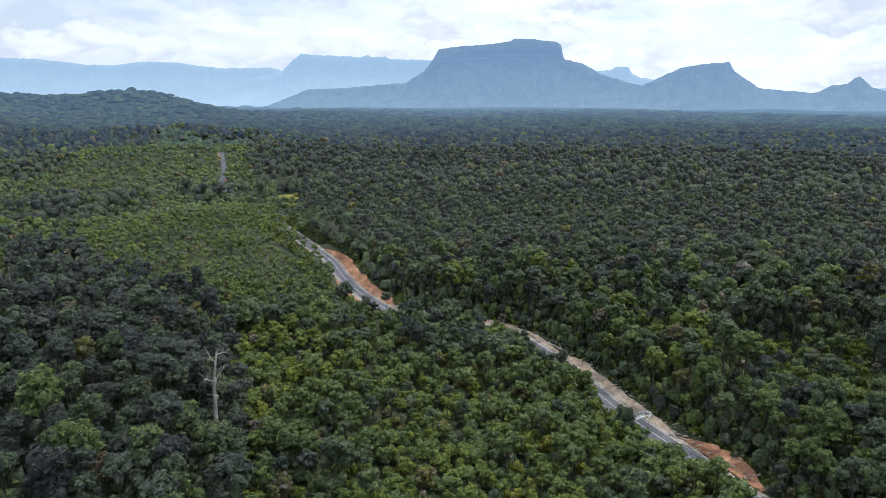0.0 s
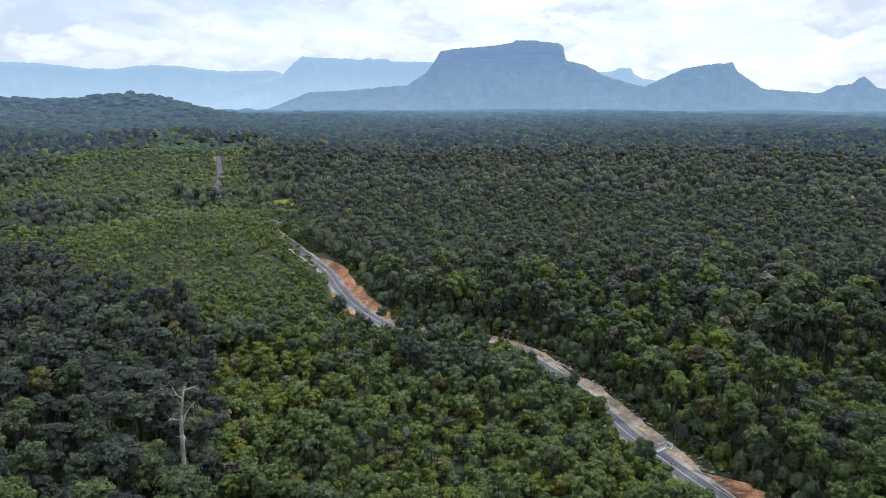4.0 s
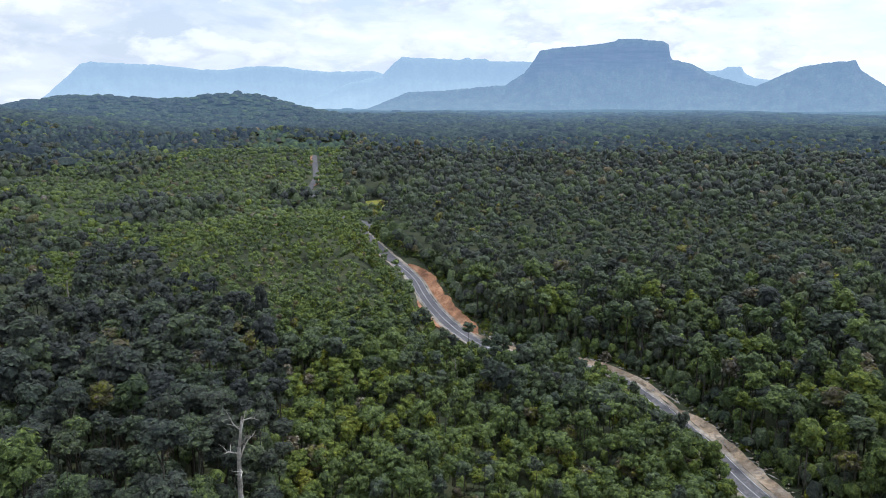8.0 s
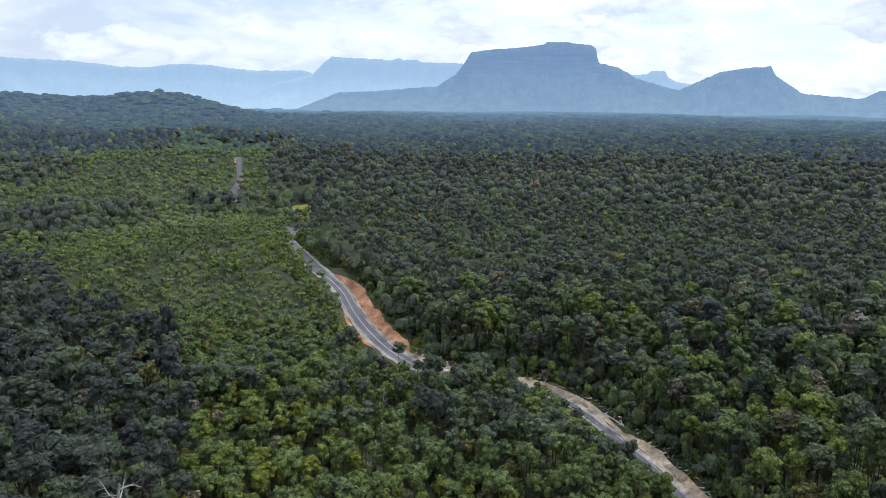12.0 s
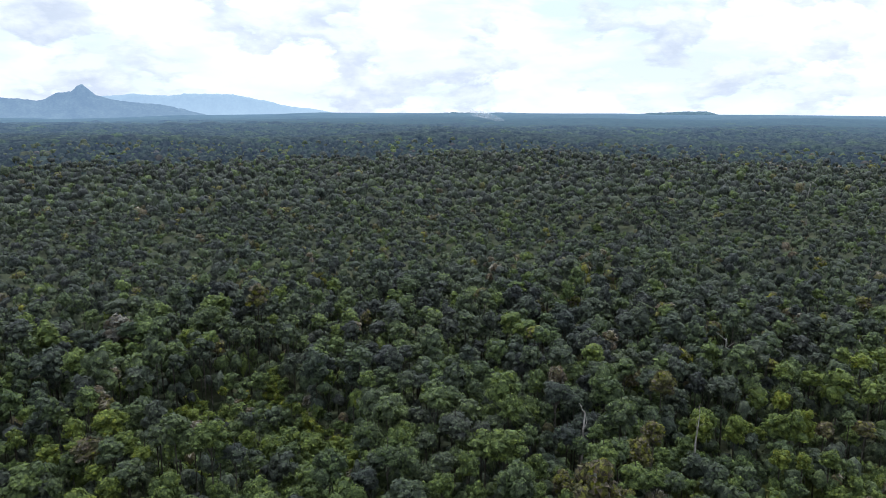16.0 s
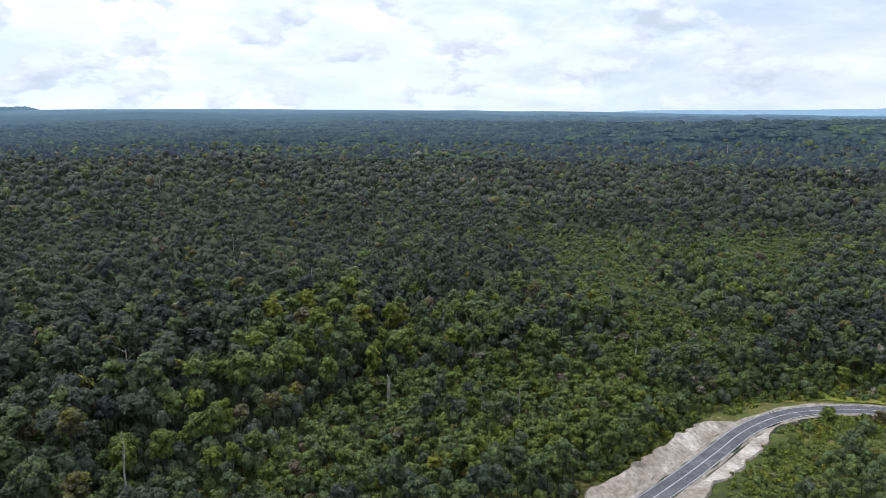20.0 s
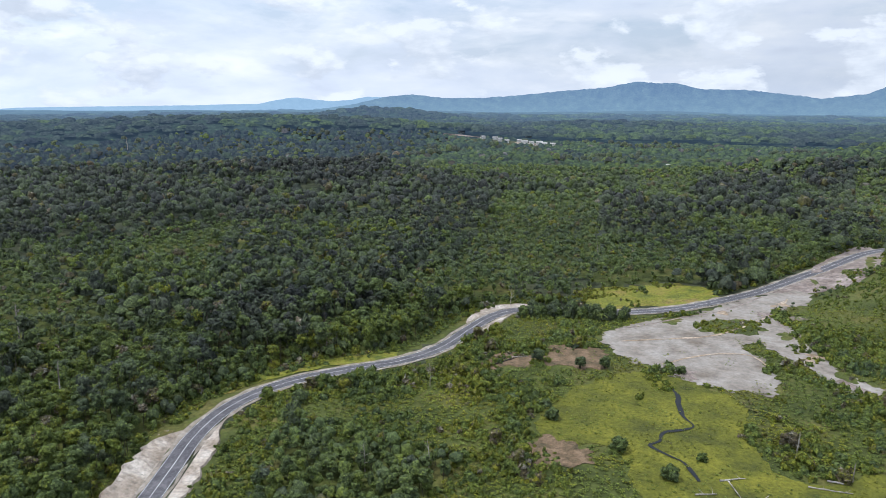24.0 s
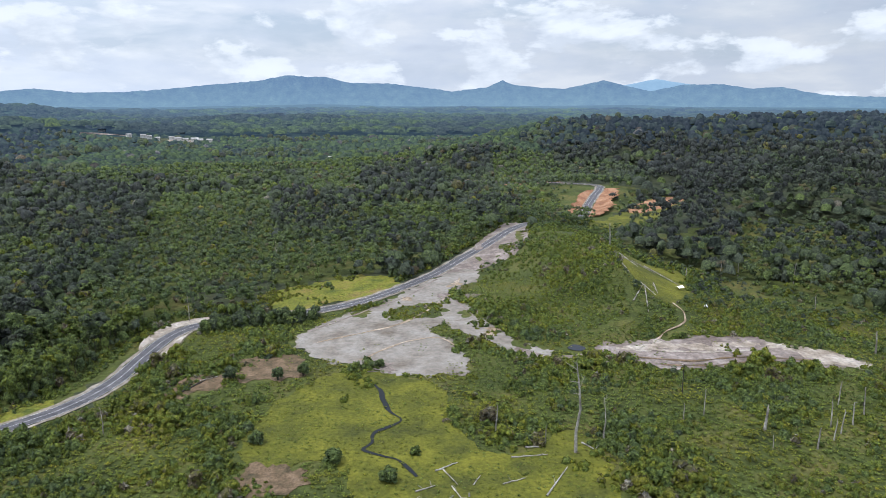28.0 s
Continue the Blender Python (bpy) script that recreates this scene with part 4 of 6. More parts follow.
def crown(seed, boughs, sprays, size, flat=1.0, spread=0.6, ragged=0.4):
    """A crown one metre in radius on the plan, its base near z = 0: rounded boughs heaped to a dome, their skin broken up by small leaf sprays."""
    rng = np.random.default_rng(seed)
    iv, jf = icosphere()
    up = jf[iv[jf].mean(1)[:, 2] > -0.35]
    deep = 1.0 if boughs > 1 else 1.15
    mids = [(np.array([0, 0, 0.55 * flat if boughs > 1 else 0.25]), 0.50 if boughs > 1 else 0.80)]
    if boughs > 3:
        mids.append((np.array([0, 0, -0.1 * flat]), 0.56))
    for i in range(boughs - 1):
        a = i * 2.39996 + rng.uniform(-0.4, 0.4)
        u = (i + 0.5) / (boughs - 1)
        h = spread * math.sqrt(1 - ((u - 0.35) / 0.7) ** 2) * rng.uniform(0.8, 1.15)
        mids.append((np.array([h * math.cos(a), h * math.sin(a), flat * (-0.35 + 1.2 * u + rng.uniform(-0.1, 0.1))]), rng.uniform(0.28, 0.44)))
    parts, tone = [], []
    # boughs toned darker than the sprays: inner crown shade put into the tone
    for mid, r in mids:
        parts.append((iv * r * 0.94 * [1, 1, 0.9 * flat * deep] * rng.uniform(0.80, 1.16, (12, 1)) + mid, up))
        tone.append(rng.normal(-0.03, 0.02) + rng.normal(0, 0.02, 12))
    share = np.array([r * r for _, r in mids])
    share = np.round(sprays * share / share.sum()).astype(int)
    for k, ((mid, r), m) in enumerate(zip(mids, share)):
        shade = rng.normal(0, 0.03)
        for _ in range(m):
            for _ in range(4):
                z = rng.uniform(-0.3, 1)
                a = rng.uniform(0, 6.283)
                h = math.sqrt(1 - z * z)
                u = np.array([h * math.cos(a), h * math.sin(a), z])
                c = mid + u * r * [1, 1, 0.9 * flat * deep] * rng.uniform(0.92, 1.12)
                if all(np.linalg.norm((c - q) / [1, 1, flat]) > 0.85 * w for n, (q, w) in enumerate(mids) if n != k):
                    break
            n = u + rng.normal(0, ragged, 3) + [0, 0, 0.3]
            n /= np.linalg.norm(n)
            t1 = np.cross(n, [0.31, 0.87, 0.39])
            t1 /= np.linalg.norm(t1)
            t2 = np.cross(n, t1)
            ang = np.arange(3) * 2.0944 + rng.uniform(0, 6.283)
            reach = size * rng.uniform(0.6, 1.5, 3)
            parts.append((c + reach[:, None] * (np.cos(ang)[:, None] * t1 + np.sin(ang)[:, None] * t2), np.array([[0, 1, 2]])))
            tone.append(np.full(3, shade + rng.normal(0.02, 0.045)))
    v, f = join(parts)
    return v, f, np.concatenate(tone)


def tuft(seed, blades, width=0.3):
    """Grass or fern: pointed blades leaning out from one root."""
    rng = np.random.default_rng(seed)
    parts, tone = [], []
    for k in range(blades):
        a = k * 2.39996 + rng.uniform(-0.5, 0.5)
        out, up = rng.uniform(0.45, 1.0), rng.uniform(0.35, 0.95)
        d, q = np.array([math.cos(a), math.sin(a), 0]), np.array([-math.sin(a), math.cos(a), 0])
        mid = d * out * 0.5 + [0, 0, up * 0.85]
        parts.append((np.array([d * 0.02, mid - q * width, mid + q * width, d * out + [0, 0, up * 0.7]]), np.array([(0, 1, 2), (1, 3, 2)])))
        tone.append(np.full(4, rng.normal(0, 0.035)))
    v, f = join(parts)
    return v, f, np.concatenate(tone)


def blob(seed, rings=3, sides=5):
    """A small far crown: a lumpy open dome of few faces."""
    rng = np.random.default_rng(seed)
    v, f = [(0.1 * rng.normal(), 0.1 * rng.normal(), 0.75)], []
    for i in range(1, rings):
        t = i / (rings - 1) * 1.5
        for j in range(sides):
            a = (j + 0.5 * i) * 2 * math.pi / sides + rng.uniform(-0.3, 0.3)
            r = math.sin(t) * rng.uniform(0.75, 1.2)
            v.append((r * math.cos(a), r * math.sin(a), 0.75 * math.cos(t) + rng.uniform(-0.12, 0.12)))
    for j in range(sides):
        f.append((0, 1 + j, 1 + (j + 1) % sides))
        for i in range(rings - 2):
            a, b = 1 + i * sides + j, 1 + i * sides + (j + 1) % sides
            f += [(a, a + sides, b), (b, a + sides, b + sides)]
    return np.array(v), np.array(f), np.zeros(len(v)) + rng.normal(0, 0.02)


def scatter(templates, x, y, z, rad, tall, tone, rng, lean=0.0):
    """Many copies of the templates as one set of arrays: place, radius, height factor and tone each."""
    vs, fs, ts, n = [], [], [], 0
    pick = rng.integers(0, len(templates), len(x))
    for k, (tv, tf, tt) in enumerate(templates):
        s = np.where(pick == k)[0]
        if not len(s):
            continue
        a = rng.uniform(0, 2 * np.pi, len(s))
        ca, sn = np.cos(a)[:, None], np.sin(a)[:, None]
        sx = rng.uniform(0.86, 1.16, len(s))[:, None]
        X = (tv[None, :, 0] * ca - tv[None, :, 1] * sn) * rad[s, None] * sx + x[s, None]
        Y = (tv[None, :, 0] * sn + tv[None, :, 1] * ca) * rad[s, None] / sx + y[s, None]
        Z = tv[None, :, 2] * (rad[s] * tall[s])[:, None] + z[s, None]
        vs.append(np.stack([X, Y, Z], -1).reshape(-1, 3).astype(np.float32))
        m = len(tv)
        fs.append((tf[None] + (np.arange(len(s)) * m)[:, None, None]).reshape(-1, 3) + n)
        ts.append((tone[s, None] + tt[None]).ravel())
        n += m * len(s)
    return np.vstack(vs), np.vstack(fs), np.clip(np.concatenate(ts), 0, 1)


def grid(r0, r1, space, rng, jitter=0.42, faced=True):
    """Jittered points in a ring round the middle of the flight."""
    g = np.arange(-r1, r1, space)
    x, y = np.meshgrid(g, g)
    x, y = x.ravel(), y.ravel()
    x = x + rng.uniform(-jitter, jitter, len(x)) * space
    y = y + rng.uniform(-jitter, jitter, len(y)) * space
    d = np.hypot(x, y)
    az = np.degrees(np.arctan2(x, y)) % 360
    seen = ((az < 216) | (az > np.where(d < 380, 284, 309))) & (d > 62)
    k = (d >= r0) & (d < r1) & (seen if faced else ~seen)
    return x[k] + CENTRE[0], y[k] + CENTRE[1]


CUT_FRONT = [(-10, -395), (-60, -390), (-118, -440), (-135, -560), (-120, -640), (-50, -620), (-30, -520), (-15, -450)]
BARE, OPEN, SHRUB, YOUNG, OLD = 0, 1, 2, 3, 4
BARE_PATCHES = [loop(p, 3.0) for p in (PAD, PAD_TIP, MUDFLAT, CLAY_S, BROWN_1, BROWN_2, BROWN_3)] + [np.array([(-2, -195), (-12, -205), (-20, -197), (-12, -189)])]
OPEN_PATCHES = [loop(p, 3.0) for p in (CUT_BANK, MEADOW, DRYFIELD, SLOPE_CLEARING, GRASS_HILL, PAD_ISLAND, CLEARING_N)]


BEND = [(96, -240), (150, -222), (215, -280), (205, -335), (120, -320), (80, -290)]


def cover(x, y):
    """The kind of growth at each place."""
    wx, wy = x + 14 * (vnoise(x / 30, y / 30, 21) - 0.5), y + 14 * (vnoise(x / 30, y / 30, 22) - 0.5)
    c = np.full(len(x), OLD)
    for poly in (SECOND_N, SECOND_E, SECOND_S, SECOND_W, BEND):
        c[inside(poly, wx, wy)] = YOUNG
    # groves of old trees left standing in the young growth
    d, k = road_near(x, y)
    back = inside(SECOND_E, wx, wy) & (y > -190) & (d > 44 + 90 * vnoise(x / 45, y / 45, 26))
    c[back] = OLD
    grove = vnoise(x / 75, y / 75, 23) * 0.7 + vnoise(x / 24, y / 24, 24) * 0.3
    c[(c == YOUNG) & (grove > 0.69) & (np.hypot(x, y) > 330)] = OLD
    for p in DARK_ZONES:
        c[inside(p, wx, wy) & (d > 20)] = OLD
    for p in LIGHT_ZONES:
        c[inside(p, wx, wy) & ~((grove > 0.72) & (np.hypot(x, y) > 330))] = YOUNG
    # thinned patches in the old forest to the east and south-east
    thin = vnoise(x / 110, y / 110, 27)
    c[(c == OLD) & (thin > 0.80) & (x > 100) & (y < 260)] = YOUNG
    c[inside(SHRUBLAND, wx, wy)] = SHRUB
    thick = vnoise(x / 38, y / 38, 28)
    c[(c == SHRUB) & (x > 104) & (y > -94 + 16 * thick) & (y < -30)] = YOUNG
    c[inside(CUT_FRONT, wx, wy)] = SHRUB
    ux, uy = x + 7 * (vnoise(x / 8, y / 8, 25) - 0.5), y + 7 * (vnoise(x / 8, y / 8, 29) - 0.5)
    for p in OPEN_PATCHES:
        c[inside(p, ux, uy)] = OPEN
    for p in BARE_PATCHES:
        c[inside(p, ux, uy)] = BARE
    c[inside(PAD_ISLAND, ux, uy)] = OPEN
    c[np.hypot(x + 52, y - 154) < 9] = SHRUB
    c[inside([(-56, 345), (-14, 314), (-10, 297), (-34, 296), (-64, 335)], x, y)] = SHRUB
    ry = ROAD[k, 1]
    east = x > ROAD[k, 0]
    c[(ry < 335) & (ry > 150) & ~east & (c == OLD) & (d < 30)] = YOUNG
    c[(ry < 60) & (ry > -225) & ((c == OLD) | (c == YOUNG)) & (d < np.where(east, 15, 26))] = SHRUB
    clear = np.where((ry < 440) & (ry > 320), np.where(east, 14, 9), 7.5)
    clear = np.where((ry <= 320) & (ry > 165), np.where(east, 11.0, 5.2), clear)
    clear = np.where((ry <= 40) & (ry > -66), np.where(east, 13.5, 11), clear)
    clear = np.where((ry <= -66) & (ry > -190), np.where(east, 9, 6.0), clear)
    clear = np.where((ry < -480) & (ry > -625), 24, clear)
    clear = np.where(ry > 470, 4.5, clear)
    hidden = (ry < -415) & (ry > -480) & (d < 32)
    c[hidden & (c == SHRUB)] = YOUNG
    clear = np.where(hidden, 3.8, clear)
    c[d < clear] = BARE
    for ax, ay, bx, by in ((-45, -204, -60, -222), (-60, -222, -64, -236), (-64, -236, -62, -248)):      # along the footpath
        s = np.clip(((x - ax) * (bx - ax) + (y - ay) * (by - ay)) / ((bx - ax) ** 2 + (by - ay) ** 2), 0, 1)
        c[np.hypot(x - ax - s * (bx - ax), y - ay - s * (by - ay) - 1.5) < 2.8] = BARE
    c[((x - 600) / 170) ** 2 + ((y + 1216) / 34) ** 2 < 1] = BARE
    return c


FLIGHT_R = 310.0
FINE_CROWNS = [crown(140 + k, 11 + k % 3, 400, 0.12, 0.84 + 0.08 * k) for k in range(6)]
OLD_CROWNS = [crown(100 + k, 9 + k % 3, 190, 0.16, 0.80 + 0.08 * k) for k in range(7)]
OLD2_CROWNS = [crown(120 + k, 7 + k % 2, 80, 0.21, 0.80 + 0.08 * k) for k in range(7)]
YOUNG_CROWNS = [crown(200 + k, 5 + k % 3, 90, 0.19, 0.80 + 0.09 * k) for k in range(7)]
BUSHES = [crown(300 + k, 1 + k % 2, 22, 0.34, 0.75 + 0.1 * k, 0.5, 0.55) for k in range(5)]
TUFTS = [tuft(340 + k, 7, 0.2) for k in range(4)]
MID_CROWNS = [crown(400 + k, 3, 14, 0.22, 0.75 + 0.08 * k) for k in range(6)]
MID2_CROWNS = [crown(430 + k, 1, 6, 0.27, 0.75 + 0.08 * k, 0.5) for k in range(6)]
FAR_CROWNS = [blob(500 + k, 3, 5) for k in range(8)]


def species(n, rng, base, spread, odd=0.05):
    """Tones of single trees: mostly near the base, a few olive, brownish or bare."""
    t = rng.normal(base, spread, n)
    t = np.clip(t, 0.0, np.minimum(0.78, base + 0.28))
    r = rng.uniform(0, 1, n)
    t = np.where(r < odd, rng.uniform(0.84, 0.94, n), t)
    return np.where(r > 1 - odd * 0.04, 0.97, t)


def trunks_of(x, y, z0, z1, rad, rng):
    """Plain tapered stems, four-sided, as triangles."""
    n = len(x)
    a = np.arange(4) * np.pi / 2
    lean = rng.normal(0, 0.4, (n, 2))
    low = np.stack([x[:, None] + rad[:, None] * np.cos(a), y[:, None] + rad[:, None] * np.sin(a), np.repeat(z0[:, None] - 0.5, 4, 1)], -1)
    top = np.stack([x[:, None] + lean[:, :1] + 0.55 * rad[:, None] * np.cos(a), y[:, None] + lean[:, 1:] + 0.55 * rad[:, None] * np.sin(a), np.repeat(z1[:, None], 4, 1)], -1)
    v = np.concatenate([low, top], 1).reshape(-1, 3)
    q = np.array([(i, (i + 1) % 4, 4 + (i + 1) % 4) for i in range(4)] + [(i, 4 + (i + 1) % 4, 4 + i) for i in range(4)])
    return v, (q[None] + (np.arange(n) * 8)[:, None, None]).reshape(-1, 3)


def stature(x, y):
    """How tall the old forest stands: lower in the south-east and in groves among young growth."""
    low = inside(SECOND_E, x, y) | inside(SECOND_S, x, y) | inside(SECOND_N, x, y)
    return np.where(low, 0.66, np.where((y < 40) & (x > 0), 0.82, 1.0))


LIGHT_E = [(120, 150), (172, 128), (232, 100), (300, 72), (270, 20), (230, -30), (180, 30), (130, 90)]      # lighter, lower trees


def old_trees():
    """Old forest near the flight: the nearest are single trees, the rest one mass."""
    rng = np.random.default_rng(11)
    x, y = grid(62, FLIGHT_R, 6.2, rng)
    k = cover(x, y) == OLD
    x, y = x[k], y[k]
    z = height(x, y)
    big = rng.uniform(0, 1, len(x)) ** 2
    rad = 2.3 + 1.3 * rng.uniform(0, 1, len(x)) + 2.2 * big ** 1.5
    high = (20 + 6 * rng.uniform(0, 1, len(x)) + 9 * big) * stature(x, y)
    rad *= 0.6 + 0.4 * stature(x, y)
    edge = (road_near(x, y)[0] < 26)
    high[edge] *= 0.78
    tone = species(len(x), rng, 0.25, 0.15, 0.04)
    tall = rng.uniform(0.75, 1.15, len(x))
    high += rng.normal(0, 2.0, len(x))
    front = np.abs((x + 56) * 0.90 + (y - 164) * 0.42) < 10
    high[front & (y < 166) & (x < 0)] *= 0.72          # low growth in front of the great dead tree
    # the 0.22 taken off in the first dark zone paints in cloud shade
    tone += 0.12 * (vnoise(x / 120, y / 120, 36) - 0.5) + np.where((inside(LIGHT_E, x, y) | inside(SECOND_E, x, y)) & (tone < 0.6), 0.17 + 0.07 * inside(LIGHT_E, x, y), 0) - np.where((x < -40) & (y > 100) & (tone < 0.6), 0.15, 0) + 0.09 * ((road_near(x, y)[0] < 45) & (tone < 0.6)) - np.where(inside(DARK_ZONES[0], x, y) & (tone < 0.6), 0.22, 0)
    d = np.hypot(x - CENTRE[0], y - CENTRE[1])
    order = np.argsort(np.where((d > 112) & ((y > 70) | (x > 90)), d, 1e6))
    return x, y, z, rad, high, tone, tall, order


TREES = old_trees()


def plant(name, looks, label, category, group, crowns, x, y, z, rad, high, tone, tall, stem_width=0.055):
    """Single trees or shrubs, each a thing with a crown and a trunk: a few kinds built once, then copied."""
    kinds = []
    for n, (t, word) in enumerate(looks):
        v, f, tt = crowns[n % len(crowns)]
        base = empty(name, 0, 0, -200)
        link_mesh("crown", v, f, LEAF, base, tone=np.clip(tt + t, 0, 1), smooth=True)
        limbs = [tube([(0, 0, -0.08), (0.01, 0, 0.6), (0.0, 0.02, 1.15), (0.02, 0, 1.5)], stem_width * np.array([1, 0.73, 0.58, 0.3]), 7)]
        for i in range(4):
            a = i * 1.6 + n
            limbs.append(tube([(0, 0, 0.95 + 0.06 * i), (0.28 * math.cos(a), 0.28 * math.sin(a), 1.2), (0.55 * math.cos(a), 0.55 * math.sin(a), 1.38)], stem_width * np.array([0.4, 0.3, 0.15]), 5))
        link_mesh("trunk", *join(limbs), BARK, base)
        tagged(base, label % word, category, group)
        kinds.append((t, base))
    for i in range(len(x)):
        base = min(kinds, key=lambda q: abs(q[0] - tone[i]))[1]
        ob = copy_thing(base, pose(0, 0, 0))
        h, r, up = float(high[i]), float(rad[i]), float(rad[i] * tall[i])
        stem = max(h - 1.25 * up, -0.05 * up)
        ob.matrix_basis = Matrix.LocRotScale((float(x[i]), float(y[i]), float(z[i])), Euler((0, 0, (i * 2.399) % 6.283)), (r, r, up))
        for ch in ob.children:
            if ch.name.startswith("crown"):
                ch.location.z = stem / up
            else:
                ch.scale.z = max(0.1, (stem + 0.3 * up) / (1.3 * up))
    for _, base in kinds:
        for ch in list(base.children):
            bpy.data.objects.remove(ch)
        bpy.data.objects.remove(base)


def build_single_trees(count=300):
    x, y, z, rad, high, tone, tall, order = TREES
    i = order[:count]
    looks = [(0.10, "dark green"), (0.24, "deep green"), (0.33, "green"), (0.45, "mid-green"), (0.85, "olive-grey"), (0.91, "brownish")]
    plant("rainforest_tree", looks, "tall rainforest tree with a dense %s crown", "tree", "rainforest trees", FINE_CROWNS, x[i], y[i], z[i], rad[i], high[i], tone[i], tall[i])


build_single_trees()


def build_old_rest(count=300):
    x, y, z, rad, high, tone, tall, order = TREES
    k = order[count:]
    rng = np.random.default_rng(12)
    away = np.hypot(x[k] - CENTRE[0], y[k] - CENTRE[1]) > 205
    for q, crowns in ((k[~away], OLD_CROWNS), (k[away], OLD2_CROWNS)):
        v, f, t = scatter(crowns, x[q], y[q], z[q] + high[q] - 1.25 * rad[q] * tall[q], rad[q], tall[q], tone[q], rng)
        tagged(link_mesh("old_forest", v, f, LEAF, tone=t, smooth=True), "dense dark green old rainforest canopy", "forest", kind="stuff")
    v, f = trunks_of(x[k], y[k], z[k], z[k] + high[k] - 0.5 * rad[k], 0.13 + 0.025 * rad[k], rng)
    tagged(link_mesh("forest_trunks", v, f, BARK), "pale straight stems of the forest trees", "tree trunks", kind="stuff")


build_old_rest()


def build_understory():
    rng = np.random.default_rng(16)
    x, y = grid(62, FLIGHT_R, 4.2, rng)
    d, _ = road_near(x, y)
    k = cover(x, y) == OLD
    x, y, d = x[k], y[k], d[k]
    n = len(x)
    rad = rng.uniform(2.0, 3.4, n)
    v, f, t = scatter(MID2_CROWNS, x, y, height(x, y) + rng.uniform(3, 16, n) * stature(x, y) * np.clip((d - 6) / 22, 0.1, 1), rad, rng.uniform(1.0, 1.7, n), species(n, rng, 0.30, 0.12, 0.02), rng)
    tagged(link_mesh("understorey", v, f, LEAF, tone=t, smooth=True), "dense understorey of small trees below the canopy", "undergrowth", kind="stuff")
    x, y = grid(FLIGHT_R, 420, 10.0, rng)
    k = cover(x, y) == OLD
    x, y = x[k], y[k]
    n = len(x)
    v, f, t = scatter(MID2_CROWNS, x, y, height(x, y) + rng.uniform(0, 7, n), rng.uniform(3.0, 4.6, n), rng.uniform(1.0, 1.7, n), species(n, rng, 0.22, 0.1, 0.02), rng)
    tagged(link_mesh("understorey", v, f, LEAF, tone=t, smooth=True), "dense understorey of small trees below the canopy", "undergrowth", kind="stuff")
    x, y = grid(62, FLIGHT_R + 90, 4.4, rng)
    d, kk = road_near(x, y)
    near_road = (d < 30) & (cover(x, y) == OLD)
    x, y, d = x[near_road], y[near_road], d[near_road]
    n = len(x)
    v, f, t = scatter(YOUNG_CROWNS, x, y, height(x, y) + rng.uniform(0, 1, n) * np.clip(d - 8, 1, 16) * 0.75, rng.uniform(1.5, 2.8, n), rng.uniform(0.9, 1.5, n), species(n, rng, 0.36, 0.13, 0.05), rng)
    tagged(link_mesh("forest_edge", v, f, LEAF, tone=t, smooth=True), "leafy wall of small trees at the forest edge", "forest", kind="stuff")
    x, y = grid(62, 520, 3.2, rng)
    d, _ = road_near(x, y)
    c = cover(x, y)
    k = ((c == OLD) | (c == YOUNG)) & (d < 16 + 8 * vnoise(x / 11, y / 11, 47))
    x, y = x[k], y[k]
    n = len(x)
    v, f, t = scatter(BUSHES, x, y, height(x, y), rng.uniform(1.2, 2.4, n), rng.uniform(0.9, 1.5, n), species(n, rng, 0.5, 0.14, 0.04), rng)
    tagged(link_mesh("verge_shrubs", v, f, LEAF, tone=t, smooth=True), "green shrubs crowding the road verge", "shrubs", kind="stuff")


build_understory()


